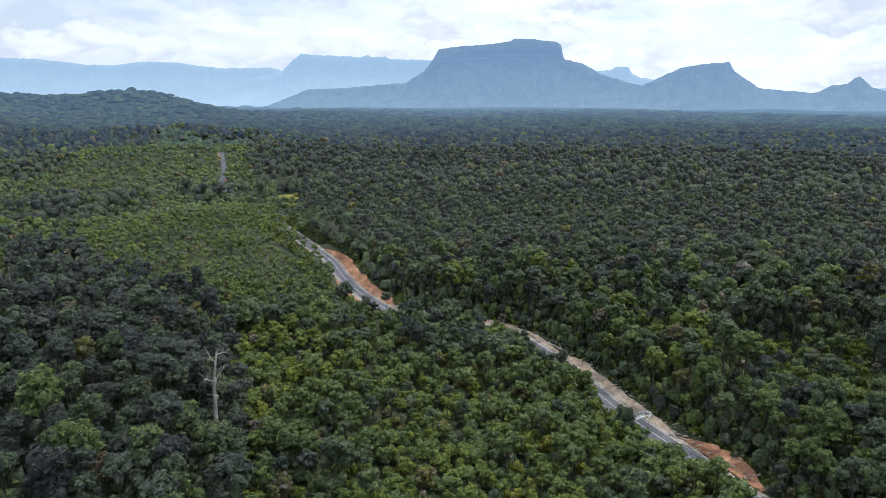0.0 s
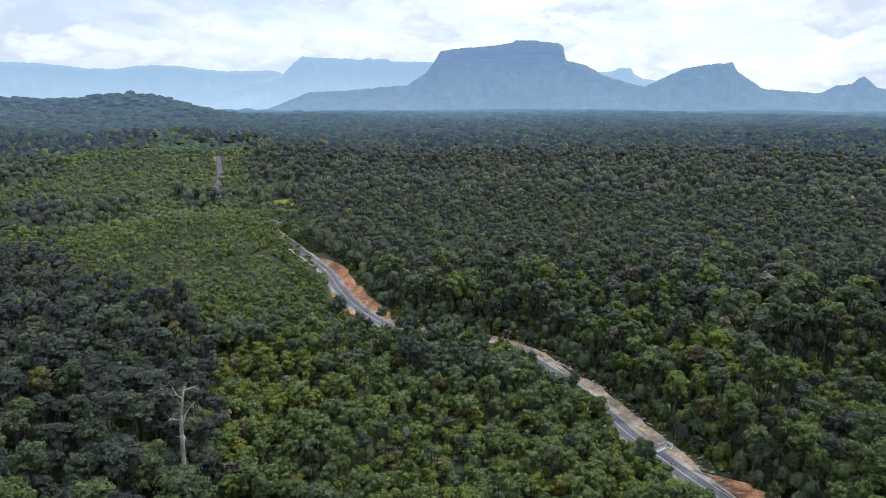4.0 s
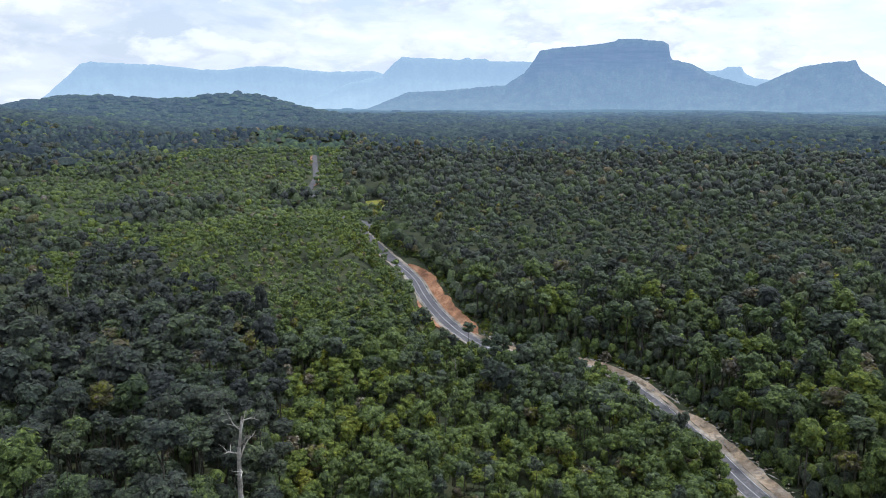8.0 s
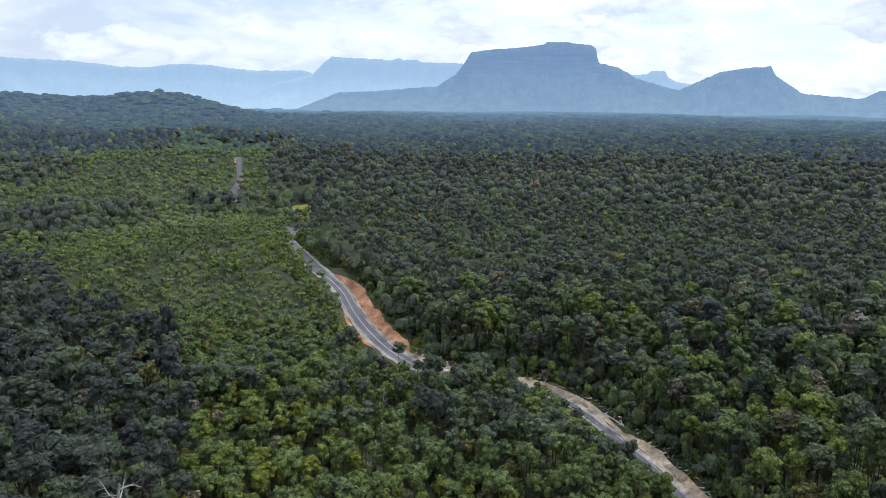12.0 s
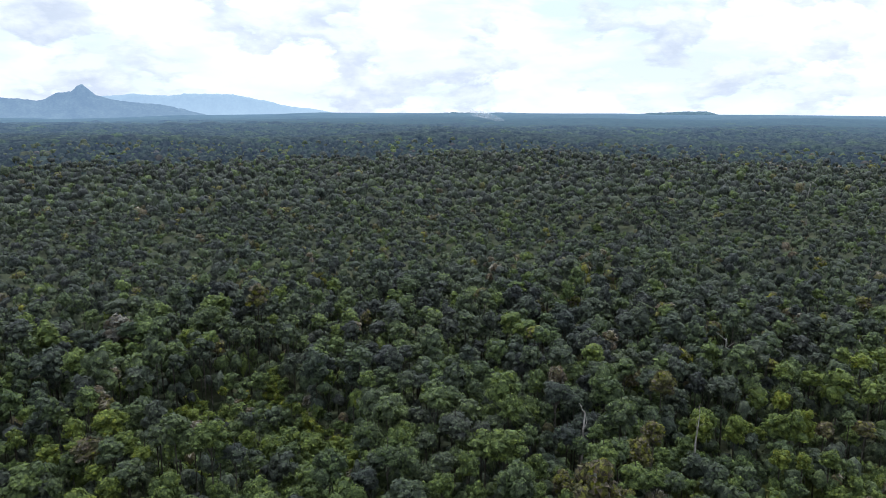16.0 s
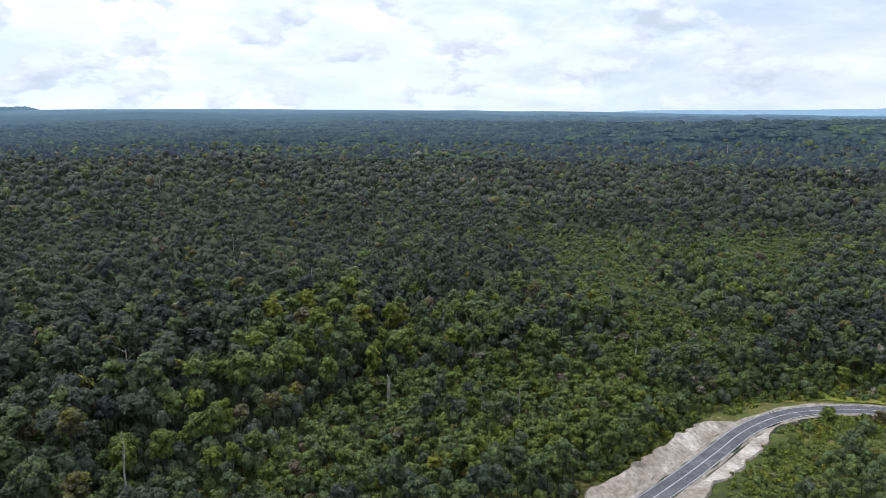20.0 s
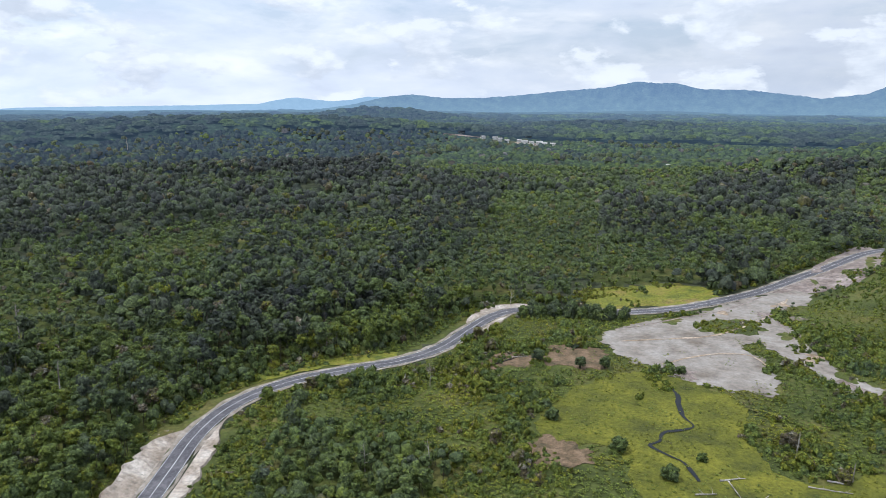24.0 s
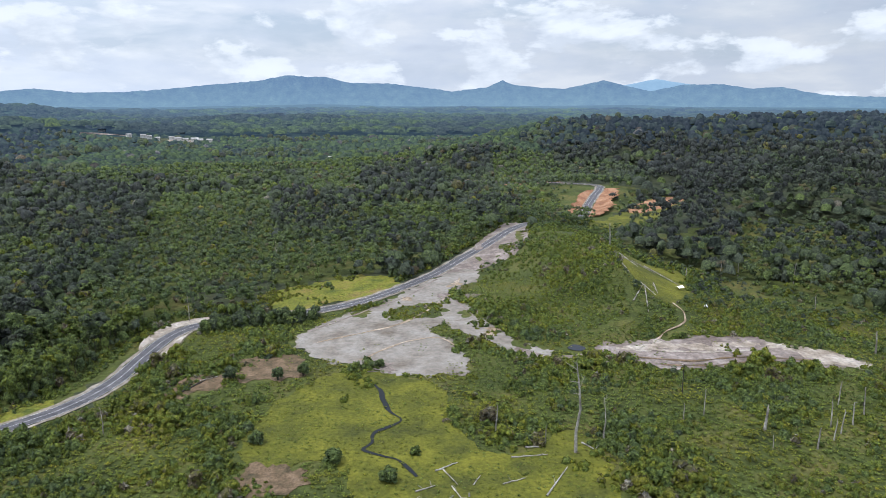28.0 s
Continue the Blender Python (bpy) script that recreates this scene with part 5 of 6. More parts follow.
def build_young():
    rng = np.random.default_rng(13)
    x, y = grid(66, FLIGHT_R, 4.7, rng)
    k = cover(x, y) == YOUNG
    x, y = x[k], y[k]
    patch = vnoise(x / 60, y / 60, 31) * 0.6 + vnoise(x / 20, y / 20, 32) * 0.4
    rad = 1.6 + 1.9 * rng.uniform(0, 1, len(x)) ** 1.6 + 1.6 * np.clip(patch - 0.45, 0, 1)
    high = 5.5 + 9 * np.clip(patch - 0.2, 0, 1) + rng.uniform(0, 3, len(x))
    low = inside(SHRUBLAND, x, y) | inside(SECOND_W, x, y)
    high[road_near(x, y)[0] < 15] *= 0.6
    high[low] *= 0.62
    rad[low] *= 0.8
    north = y > 80
    tone = species(len(x), rng, 0.51, 0.085, 0.035) + 0.18 * (vnoise(x / 35, y / 35, 33) - 0.5) + np.where(north, 0.03 * np.clip((210 - y) / 60, 0, 1), 0)
    tall = rng.uniform(0.75, 1.15, len(x))
    # taller, darker trees that stand among the young ones
    mixed = 0.16 * inside(MIXED_ZONE, x, y)
    tallest = (vnoise(x / 26, y / 26, 37) * 0.6 + rng.uniform(0, 1, len(x)) * 0.4 + mixed > 0.66) & ~low & (tone < 0.8) & ~inside(LIGHT_ZONES[2], x, y)
    high[tallest] += rng.uniform(3, 8, int(tallest.sum()))
    rad[tallest] *= 1.22
    tone[tallest] -= 0.2
    z = height(x, y)
    first = np.argsort(np.where((y > 150) & (np.hypot(x, y - 60) > 105) & (rad > 2.4), np.hypot(x, y - 60), 1e6))
    i = first[:220]
    looks = [(0.45, "green"), (0.56, "bright green"), (0.66, "light green"), (0.76, "yellow-green"), (0.88, "olive-brown")]
    plant("young_tree", looks, "young forest tree with a rounded %s crown", "tree", "young forest trees", OLD_CROWNS, x[i], y[i], z[i], rad[i], high[i] + 0.2 * rad[i], tone[i], tall[i], 0.045)
    i = first[220:]
    x, y, z, rad, high, tone, tall = x[i], y[i], z[i], rad[i], high[i], tone[i], tall[i]
    v, f, t = scatter(YOUNG_CROWNS, x, y, z + high - 1.0 * rad * tall, rad, tall, tone, rng)
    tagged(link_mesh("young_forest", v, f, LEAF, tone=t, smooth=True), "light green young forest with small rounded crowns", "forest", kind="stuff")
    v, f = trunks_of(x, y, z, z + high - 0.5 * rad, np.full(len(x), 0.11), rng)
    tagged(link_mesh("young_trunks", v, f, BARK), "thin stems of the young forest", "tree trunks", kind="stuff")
    # filling below the crowns
    x, y = grid(62, FLIGHT_R, 4.3, rng)
    c = cover(x, y)
    k = c == YOUNG
    x, y = x[k], y[k]
    n = len(x)
    v, f, t = scatter(MID2_CROWNS, x, y, height(x, y) + rng.uniform(0.5, 3.5, n), rng.uniform(1.8, 3.0, n), rng.uniform(0.9, 1.4, n), species(n, rng, 0.44, 0.1, 0.02), rng)
    tagged(link_mesh("undergrowth", v, f, LEAF, tone=t, smooth=True), "dense green undergrowth below young trees", "undergrowth", kind="stuff")
    x, y = grid(FLIGHT_R, 620, 7.6, rng)
    c = cover(x, y)
    k = (c == YOUNG) | ((c == SHRUB) & (np.hypot(x, y) > 450))
    x, y = x[k], y[k]
    n = len(x)
    v, f, t = scatter(TUFTS, x, y, height(x, y) - 0.3, rng.uniform(2.4, 4.0, n), rng.uniform(0.9, 1.5, n), species(n, rng, 0.48, 0.1, 0.03), rng)
    tagged(link_mesh("undergrowth", v, f, LEAF, tone=t, smooth=True), "dense green undergrowth below young trees", "undergrowth", kind="stuff")


build_young()


def build_shrubs():
    rng = np.random.default_rng(14)
    x, y = grid(120, 480, 2.6, rng)
    c = cover(x, y)
    d, _ = road_near(x, y)
    n1 = vnoise(x / 22, y / 22, 41) * 0.6 + vnoise(x / 7, y / 7, 42) * 0.4
    wide = vnoise(x / 34, y / 34, 49)
    k = ((c == SHRUB) & (n1 > 0.30 + 0.30 * wide)) | ((c == OPEN) & (n1 > np.where(inside(GRASS_HILL, x, y) | inside(PAD_ISLAND, x, y), 0.30, np.where(inside(DRYFIELD, x, y), 0.56, 0.70)))) | (inside(PAD, x, y) & (n1 > 0.74)) | (inside(MUDFLAT, x, y) & (n1 > 0.80)) | ((c == BARE) & (d > 14) & (n1 > 0.60) & ~inside(PAD, x, y) & ~inside(MUDFLAT, x, y) & (y < 0)) | ((c == BARE) & (d > 8.5) & (d < 13) & (n1 > 0.5) & ~inside(PAD, x, y) & ~inside(MUDFLAT, x, y))
    x, y, n1, c = x[k], y[k], n1[k], c[k]
    n = len(x)
    rad = (0.9 + 1.2 * rng.uniform(0, 1, n) ** 1.5) * (0.8 + 1.1 * np.clip(n1 - 0.45, 0, 1) * 2)
    rad = np.where(c == OPEN, rad * np.where(inside(GRASS_HILL, x, y), 0.9, 0.66), np.where(c == BARE, rad * 0.6, rad))
    tone = species(n, rng, 0.56, 0.09, 0.05) + 0.24 * (vnoise(x / 26, y / 26, 43) - 0.5)
    tone = np.where((c == OPEN) & (tone < 0.82), np.where(inside(GRASS_HILL, x, y), 0.60, 0.68) + 0.5 * (tone - 0.56), tone)
    first = np.argsort(np.where((c == SHRUB) & (y < -60) & (y > -190) & (rad > 1.5), -rad, 1e6))
    i = first[:160]
    looks = [(0.45, "dark green"), (0.56, "green"), (0.68, "light green"), (0.80, "yellow-green"), (0.88, "olive-brown")]
    plant("shrub", looks, "leafy %s shrub on open ground", "shrub", "shrubs of the open ground", YOUNG_CROWNS, x[i], y[i], height(x[i], y[i]), 1.15 * rad[i], 1.9 * rad[i], tone[i], rng.uniform(0.9, 1.4, 160), 0.04)
    i = first[160:]
    x, y, rad, tone, n = x[i], y[i], rad[i], tone[i], len(i)
    v, f, t = scatter(BUSHES, x, y, height(x, y) - 0.1 * rad, rad, rng.uniform(0.8, 1.35, n), tone, rng)
    tagged(link_mesh("shrubs", v, f, LEAF, tone=t, smooth=True), "low green shrubs and ferns on open ground", "shrubs", kind="stuff")
    x, y = grid(120, 340, 1.75, rng)
    c = cover(x, y)
    edge = vnoise(x / 6, y / 6, 46)
    k = ((c == OPEN) & (edge > np.where(inside(GRASS_HILL, x, y), 0.0, 0.22))) | ((c == SHRUB) & (y < 0)) | ((c == BARE) & (edge > 0.74) & (y < -80) & (road_near(x, y)[0] > 9))
    x, y = x[k], y[k]
    n = len(x)
    shrubby = c[k] == SHRUB
    tone = np.clip(rng.normal(0.68, 0.05, n) - 0.10 * inside(GRASS_HILL, x, y) - 0.03 * shrubby + 0.30 * (vnoise(x / 20, y / 20, 48) - 0.5), 0.3, 0.90)
    v, f, t = scatter(TUFTS, x, y, height(x, y), rng.uniform(0.35, 0.85, n) * np.where(shrubby | inside(GRASS_HILL, x, y), 1.9, 1.0), rng.uniform(0.5, 0.9, n), tone, rng)
    tagged(link_mesh("grass_tufts", v, f, LEAF, tone=t, smooth=True), "yellow-green grass and fern tufts on open ground", "grass", kind="stuff")


build_shrubs()


def build_mid():
    rng = np.random.default_rng(15)
    for r0, r1, space, temp, name, ok in ((FLIGHT_R, 540, 7.3, MID_CROWNS, "forest_canopy", True), (540, 950, 9.8, MID2_CROWNS, "forest_canopy", True),
                                          (950, 1450, 13.8, FAR_CROWNS, "far_canopy", True), (0, 62, 9.0, MID2_CROWNS, "outer_canopy", False), (62, 1450, 26.0, FAR_CROWNS, "outer_canopy", False)):
        x, y = grid(r0, r1, space, rng, faced=ok)
        c = cover(x, y)
        k = (c == OLD) | (c == YOUNG) | (c == SHRUB)
        if r0 >= FLIGHT_R and r1 < 1000:
            k &= c == OLD
            xs, ys = grid(r0, r1, space * 0.8, rng)
            cs = cover(xs, ys)
            ks = (cs == YOUNG) | (cs == SHRUB)
            x, y, c = np.concatenate([x[k], xs[ks]]), np.concatenate([y[k], ys[ks]]), np.concatenate([c[k], cs[ks]])
        else:
            x, y, c = x[k], y[k], c[k]
        n = len(x)
        old = c == OLD
        patch = vnoise(x / 90, y / 90, 51) * 0.6 + vnoise(x / 30, y / 30, 52) * 0.4
        scale = space / 8.0
        rad = np.where(old, 2.8 + 2.7 * rng.uniform(0, 1, n) ** 1.6, 2.1 + 1.9 * rng.uniform(0, 1, n) ** 1.4) * (0.55 + 0.45 * scale) * 1.08
        high = np.where(old, (20 + 6 * rng.uniform(0, 1, n) + 9 * rng.uniform(0, 1, n) ** 3) * stature(x, y), np.where(c == SHRUB, 2 + 3 * patch, 4 + 8 * patch + rng.uniform(0, 3, n)))
        rad = np.where(c == SHRUB, rad * 0.6, rad)
        # old trees' tone falls with distance, towards the haze-blue stops
        tone = np.where(old, species(n, rng, 0.20 + 0.22 * inside(SECOND_E, x, y) + 0.10 * inside(SECOND_S, x, y) - 0.08 * np.clip((np.hypot(x, y) - 450) / 400, 0, 1) - np.where((y < -200) & (x < 20), 0.08, 0), 0.12, 0.035), species(n, rng, 0.40 + 0.06 * (y > 250) * (np.hypot(x, y) < 620), 0.08, 0.03) + 0.20 * (patch - 0.5))
        # cloud shade put into the tone of the dark zones
        tone = tone - 0.13 * (np.any([inside(p, x, y) for p in DARK_ZONES], 0) & (tone < 0.6)) * (r0 < 950)
        tall = rng.uniform(0.85, 1.2, n) * np.where(old, 1.12, 1.0) * np.where(r0 == 950, 1.5, 1.0)
        if r0 == 950:
            rad, high = np.where(old, 1.1 * rad, 1.7 * rad), np.where(old, 0.62 * high, high)
        z = height(x, y)
        v, f, t = scatter(temp, x, y, z + high - 0.8 * rad * tall, rad, tall, tone, rng)
        # the ring from 950 m glows with painted haze; nearer leaves do not
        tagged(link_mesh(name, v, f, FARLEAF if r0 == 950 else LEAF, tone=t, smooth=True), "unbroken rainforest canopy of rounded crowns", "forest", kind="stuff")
    # leafy walls where tall forest meets low growth
    x, y = map(np.concatenate, zip(grid(FLIGHT_R, 620, 5.5, rng), grid(620, 1450, 9.0, rng)))
    d = np.hypot(x - CENTRE[0], y - CENTRE[1])
    k = cover(x, y) == OLD
    x, y, d = x[k], y[k], d[k]
    k = (cover(x - 30 * (x - CENTRE[0]) / d, y - 30 * (y - CENTRE[1]) / d) != OLD) | (rng.uniform(0, 1, len(x)) < 0.12)
    x, y, d = x[k], y[k], d[k]
    n = len(x)
    rad = rng.uniform(2.4, 4.2, n) * np.where(d > 620, 1.6, 1.0)
    v, f, t = scatter(FAR_CROWNS, x, y, height(x, y) + rng.uniform(0, 13, n) * stature(x, y), rad, rng.uniform(1.2, 2.0, n), species(n, rng, 0.24, 0.1, 0.02), rng)
    tagged(link_mesh("forest_edge", v, f, LEAF, tone=t, smooth=True), "leafy wall of small trees at the forest edge", "forest", kind="stuff")
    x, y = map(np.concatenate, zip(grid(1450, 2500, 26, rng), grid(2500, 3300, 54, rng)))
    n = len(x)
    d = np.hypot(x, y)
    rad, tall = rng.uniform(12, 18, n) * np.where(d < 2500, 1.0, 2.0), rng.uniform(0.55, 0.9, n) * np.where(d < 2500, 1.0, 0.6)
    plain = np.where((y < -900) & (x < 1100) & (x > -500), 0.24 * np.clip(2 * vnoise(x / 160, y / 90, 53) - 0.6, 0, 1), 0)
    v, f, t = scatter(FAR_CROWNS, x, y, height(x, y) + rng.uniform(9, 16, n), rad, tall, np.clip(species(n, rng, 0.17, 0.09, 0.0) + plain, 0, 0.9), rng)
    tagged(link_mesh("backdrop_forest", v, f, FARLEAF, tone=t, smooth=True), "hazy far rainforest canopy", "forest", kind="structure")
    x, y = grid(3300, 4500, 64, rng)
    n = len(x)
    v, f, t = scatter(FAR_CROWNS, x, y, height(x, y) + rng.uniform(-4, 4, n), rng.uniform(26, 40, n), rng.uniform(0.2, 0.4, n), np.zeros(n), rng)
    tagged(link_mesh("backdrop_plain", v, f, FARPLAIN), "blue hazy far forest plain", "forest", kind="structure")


build_mid()

# ---- single things ----
def z_at(x, y):
    return float(height(np.array([x]), np.array([y]))[0])


def part(name, verts, faces, mat, parent, label="", tone=None, smooth=False):
    ob = link_mesh(name, verts, faces, mat, parent, tone=tone, smooth=smooth)
    if label:
        ob["label"] = label
    return ob


def crooked(rng, start, heading, length, r0, bend=0.25, n=6):
    """A limb that wanders: points and radii."""
    p, d = [np.array(start, float)], np.array(heading, float)
    d /= np.linalg.norm(d)
    for i in range(n):
        d = d + rng.normal(0, bend, 3) * [1, 1, 0.5]
        d /= np.linalg.norm(d)
        p.append(p[-1] + d * length / n)
    return np.array(p), r0 * np.linspace(1, 0.22, n + 1)


def dead_tree(x, y, tall, r, seed, branches=5, label="bleached dead tree with bare forked branches", mat=None, fork=0.62, sink=0.6):
    """A standing dead tree: crooked trunk, bare limbs, each limb with a few twigs."""
    rng = np.random.default_rng(seed)
    base = empty("dead_tree", x, y, z_at(x, y) - sink)
    mat = mat or DEADWOOD
    p = np.array([(0, 0, 0), (0.01, 0, 0.25), (-0.012, 0.01, 0.5), (0.005, 0.015, 0.75), (0.02, 0, 1.0)]) * [tall, tall, tall]
    p[:, :2] += rng.normal(0, 0.012 * tall, (5, 2)) * np.linspace(0, 1, 5)[:, None]
    part("trunk", *tube(p, r * np.array([1.25, 0.95, 0.8, 0.6, 0.25]), 9), mat, base)
    for k in range(branches):
        t = fork + (0.97 - fork) * k / max(1, branches - 1)
        s = np.array([np.interp(t * tall, p[:, 2], p[:, i]) for i in range(3)])
        a = k * 2.4 + rng.uniform(-0.4, 0.4) + seed
        ln = tall * rng.uniform(0.16, 0.30) * (1.25 - 0.6 * t)
        q, rr = crooked(rng, s, (math.cos(a), math.sin(a), rng.uniform(0.35, 1.0)), ln, r * 0.42 * (1.2 - 0.7 * t))
        branch = part("branch", *tube(q, rr, 6), mat, base)
        for i in (2, 4):
            b = a + rng.uniform(-1.2, 1.2)
            q2, r2 = crooked(rng, q[i], (math.cos(b), math.sin(b), rng.uniform(0.3, 1.1)), ln * 0.5, rr[i] * 0.6, 0.3, 4)
            part("twig", *tube(q2, r2, 5), mat, branch)
    return tagged(base, label, "dead tree")


def snag(x, y, tall, r, seed, lean=0.04, label="thin bleached dead trunk standing among shrubs", mat=None):
    """A broken bare trunk with a splintered top and a stub or two."""
    rng = np.random.default_rng(seed)
    base = empty("tree_stub", x, y, z_at(x, y) - 0.4)
    a = rng.uniform(0, 6.28)
    p = np.array([(math.cos(a) * lean * t * tall, math.sin(a) * lean * t * tall, t * tall) for t in (0, 0.3, 0.6, 0.85, 0.97, 1.0)])
    p[1:5, :2] += rng.normal(0, 0.008 * tall, (4, 2))
    part("trunk", *tube(p, r * np.array([1.2, 1.0, 0.9, 0.8, 0.55, 0.1]), 7), mat or DEADWOOD, base)
    for k in range(2):
        q, rr = crooked(rng, p[3 + k % 2], (math.cos(a + 2 * k), math.sin(a + 2 * k), 0.9), tall * 0.1, r * 0.4, 0.2, 3)
        part("stub", *tube(q, rr, 5), mat or DEADWOOD, base)
    return tagged(base, label, "dead tree", "standing dead trunks")


dead_tree(-56, 164, 33, 0.66, 5, 7, "large bleached dead tree with forked white branches above the forest", fork=0.66)
dead_tree(0, -119, 28, 0.42, 8, 6, "tall grey dead tree with bare branches beside the meadow", fork=0.66)
dead_tree(-9, -125, 14.5, 0.24, 11, 3, "slender pale dead tree among shrubs", fork=0.8)
dead_tree(390, 93, 30, 0.5, 13, 6, "bare grey dead tree above the forest canopy", fork=0.55)
dead_tree(601, 147, 33, 0.55, 14, 5, "bare grey dead tree above the forest canopy", fork=0.6)
dead_tree(232, 124, 29, 0.4, 15, 3, "white dead tree with a hooked top in the forest", fork=0.8)
dead_tree(168, 117, 28, 0.35, 16, 2, "thin white dead tree in the forest", fork=0.85)
dead_tree(1033, -701, 34, 0.7, 17, 5, "tall pale dead tree in a far clearing", fork=0.6)
dead_tree(-42, 266, 15, 0.22, 18, 9, "grey leafless tree in young forest", fork=0.35)
dead_tree(-25, 258, 14, 0.2, 19, 8, "grey leafless tree in young forest", fork=0.35)
dead_tree(188, -131, 15, 0.25, 20, 12, "pinkish grey leafless tree at the forest edge", MUD, 0.3)
dead_tree(274, -207, 19, 0.3, 21, 10, "whitish leafless tree in the forest", fork=0.4)
dead_tree(138, -324, 14, 0.22, 22, 7, "pale leafless tree in low growth", fork=0.4)
dead_tree(119, -331, 13, 0.2, 23, 8, "pale leafless tree in low growth", fork=0.35)
dead_tree(137, -123, 9, 0.14, 24, 9, "grey leafless small tree in shrubs", fork=0.3)
dead_tree(110, -75, 10, 0.16, 25, 10, "grey leafless small tree in shrubs", fork=0.3)
dead_tree(125, -66, 9, 0.15, 26, 10, "grey leafless small tree in shrubs", fork=0.3)
dead_tree(150, -224, 12, 0.18, 27, 10, "pale leafless tree beside the road", fork=0.3)
for k, (x, y, h, r) in enumerate([(217, 48, 17, 0.5), (305, -80, 19, 0.35), (-185, 296, 27, 0.35), (-147, 238, 24, 0.3), (-76, 185, 20, 0.28), (235, -51, 17, 0.25), (249, -148, 18, 0.25), (235, -268, 17, 0.25),
                                  (285, 40, 22, 0.3), (200, 10, 16, 0.25), (330, 60, 26, 0.3), (150, 140, 30, 0.3), (262, 90, 27, 0.3), (330, -30, 20, 0.28)]):
    snag(x, y, h, r, 40 + k, 0.03, "pale dead trunk rising among forest trees")
for k, (x, y, h, r) in enumerate([(-58, -133, 8.5, 0.42), (-69, -123, 7.0, 0.25), (-79, -136, 9.0, 0.2), (-80, -132, 8.0, 0.2), (-93, -144, 9.5, 0.2), (-43, -142, 9.5, 0.16), (-36, -139, 6, 0.14), (-56, -122, 5, 0.14),
                                  (22, -131, 8.5, 0.2), (-125, -196, 9.5, 0.32), (-127, -249, 9, 0.2), (-76, -128, 7, 0.18), (-86, -137, 8, 0.2), (-88, -150, 9, 0.2), (-116, -313, 12, 0.2), (-46, -311, 13, 0.28),
                                  (-140, -300, 12, 0.22), (-150, -312, 13, 0.22), (-44, -285, 4, 0.25), (-86, -306, 5, 0.3), (-88, -300, 4.5, 0.3), (8, -124, 6, 0.16), (4, -86, 3, 0.2), (30, -96, 1.6, 0.25)]):
    snag(x, y, h, r, 70 + k, 0.05)


def palm(x, y, tall, fronds, length, seed, name="palm", label="green palm with arching fronds among shrubs", tone=0.55, dry=False, group="palms"):
    """A palm or large fern: ringed stem and arching fronds, each with paired leaflets."""
    rng = np.random.default_rng(seed)
    base = empty(name, x, y, z_at(x, y) - 0.2)
    if tall > 0.5:
        part("trunk", *tube([(0, 0, 0), (0.06 * tall, 0, tall * 0.5), (0.05 * tall, 0.02 * tall, tall)], [0.2, 0.15, 0.13], 7), DEADWOOD if dry else BARK, base)
    top = np.array([0.05 * tall, 0.02 * tall, tall]) if tall > 0.5 else np.zeros(3)
    for k in range(fronds):
        a = k * 2.399 + rng.uniform(-0.2, 0.2)
        rise = rng.uniform(0.35, 1.2)
        L = length * rng.uniform(0.8, 1.15)
        t = np.linspace(0, 1, 7)
        line = top + np.stack([np.cos(a) * L * t * 0.85, np.sin(a) * L * t * 0.85, L * (rise * t - (rise * 0.75 + 0.35) * t ** 2)], -1)
        side = np.array([-math.sin(a), math.cos(a), 0])
        v, f = [], []
        for i in range(6):
            w = length * 0.17 * math.sin(math.pi * (0.12 + 0.8 * t[i]))
            for s in (-1, 1):
                n = len(v)
                tip = line[i] * 0.35 + line[i + 1] * 0.65 + side * s * w - np.array([0, 0, 0.35 * w])
                v += [line[i], line[i + 1], tip]
                f.append((n, n + 1, n + 2))
        part("frond", np.array(v), np.array(f), LEAF, base, tone=np.full(len(v), 0.93 if dry else tone + rng.normal(0, 0.04)))
    return tagged(base, label, "palm", group)


def banana(x, y, seed, size=1.0):
    """A banana plant: short soft stem and broad upright paddle leaves that bend over."""
    rng = np.random.default_rng(seed)
    base = empty("banana_plant", x, y, z_at(x, y))
    part("stem", *tube([(0, 0, -0.1), (0, 0, 0.9 * size), (0.02, 0, 1.6 * size)], [0.16 * size, 0.13 * size, 0.07 * size], 7), LEAF, base, tone=np.full(21, 0.7))
    for k in range(7):
        a = k * 2.399 + rng.uniform(-0.3, 0.3)
        L = size * rng.uniform(2.0, 3.0)
        lift = rng.uniform(0.5, 1.3)
        t = np.linspace(0, 1, 6)
        mid = np.array([0, 0, 1.5 * size]) + np.stack([np.cos(a) * L * t * 0.8, np.sin(a) * L * t * 0.8, L * (lift * t - (0.5 + 0.5 * lift) * t ** 2)], -1)
        side = np.array([-math.sin(a), math.cos(a), 0.0])
        w = (0.34 * size * np.sin(np.pi * (0.1 + 0.87 * t)))[:, None]
        v = np.vstack([mid - side * w + [0, 0, 0.1], mid, mid + side * w + [0, 0, 0.1]])
        f = [(r * 6 + i, r * 6 + i + 1, (r + 1) * 6 + i + 1, (r + 1) * 6 + i) for r in range(2) for i in range(5)]
        part("leaf", v, f, LEAF, base, tone=np.full(18, 0.74 + rng.normal(0, 0.03)))
    return tagged(base, "light green banana plant with broad drooping leaves", "banana plant", "banana plants")


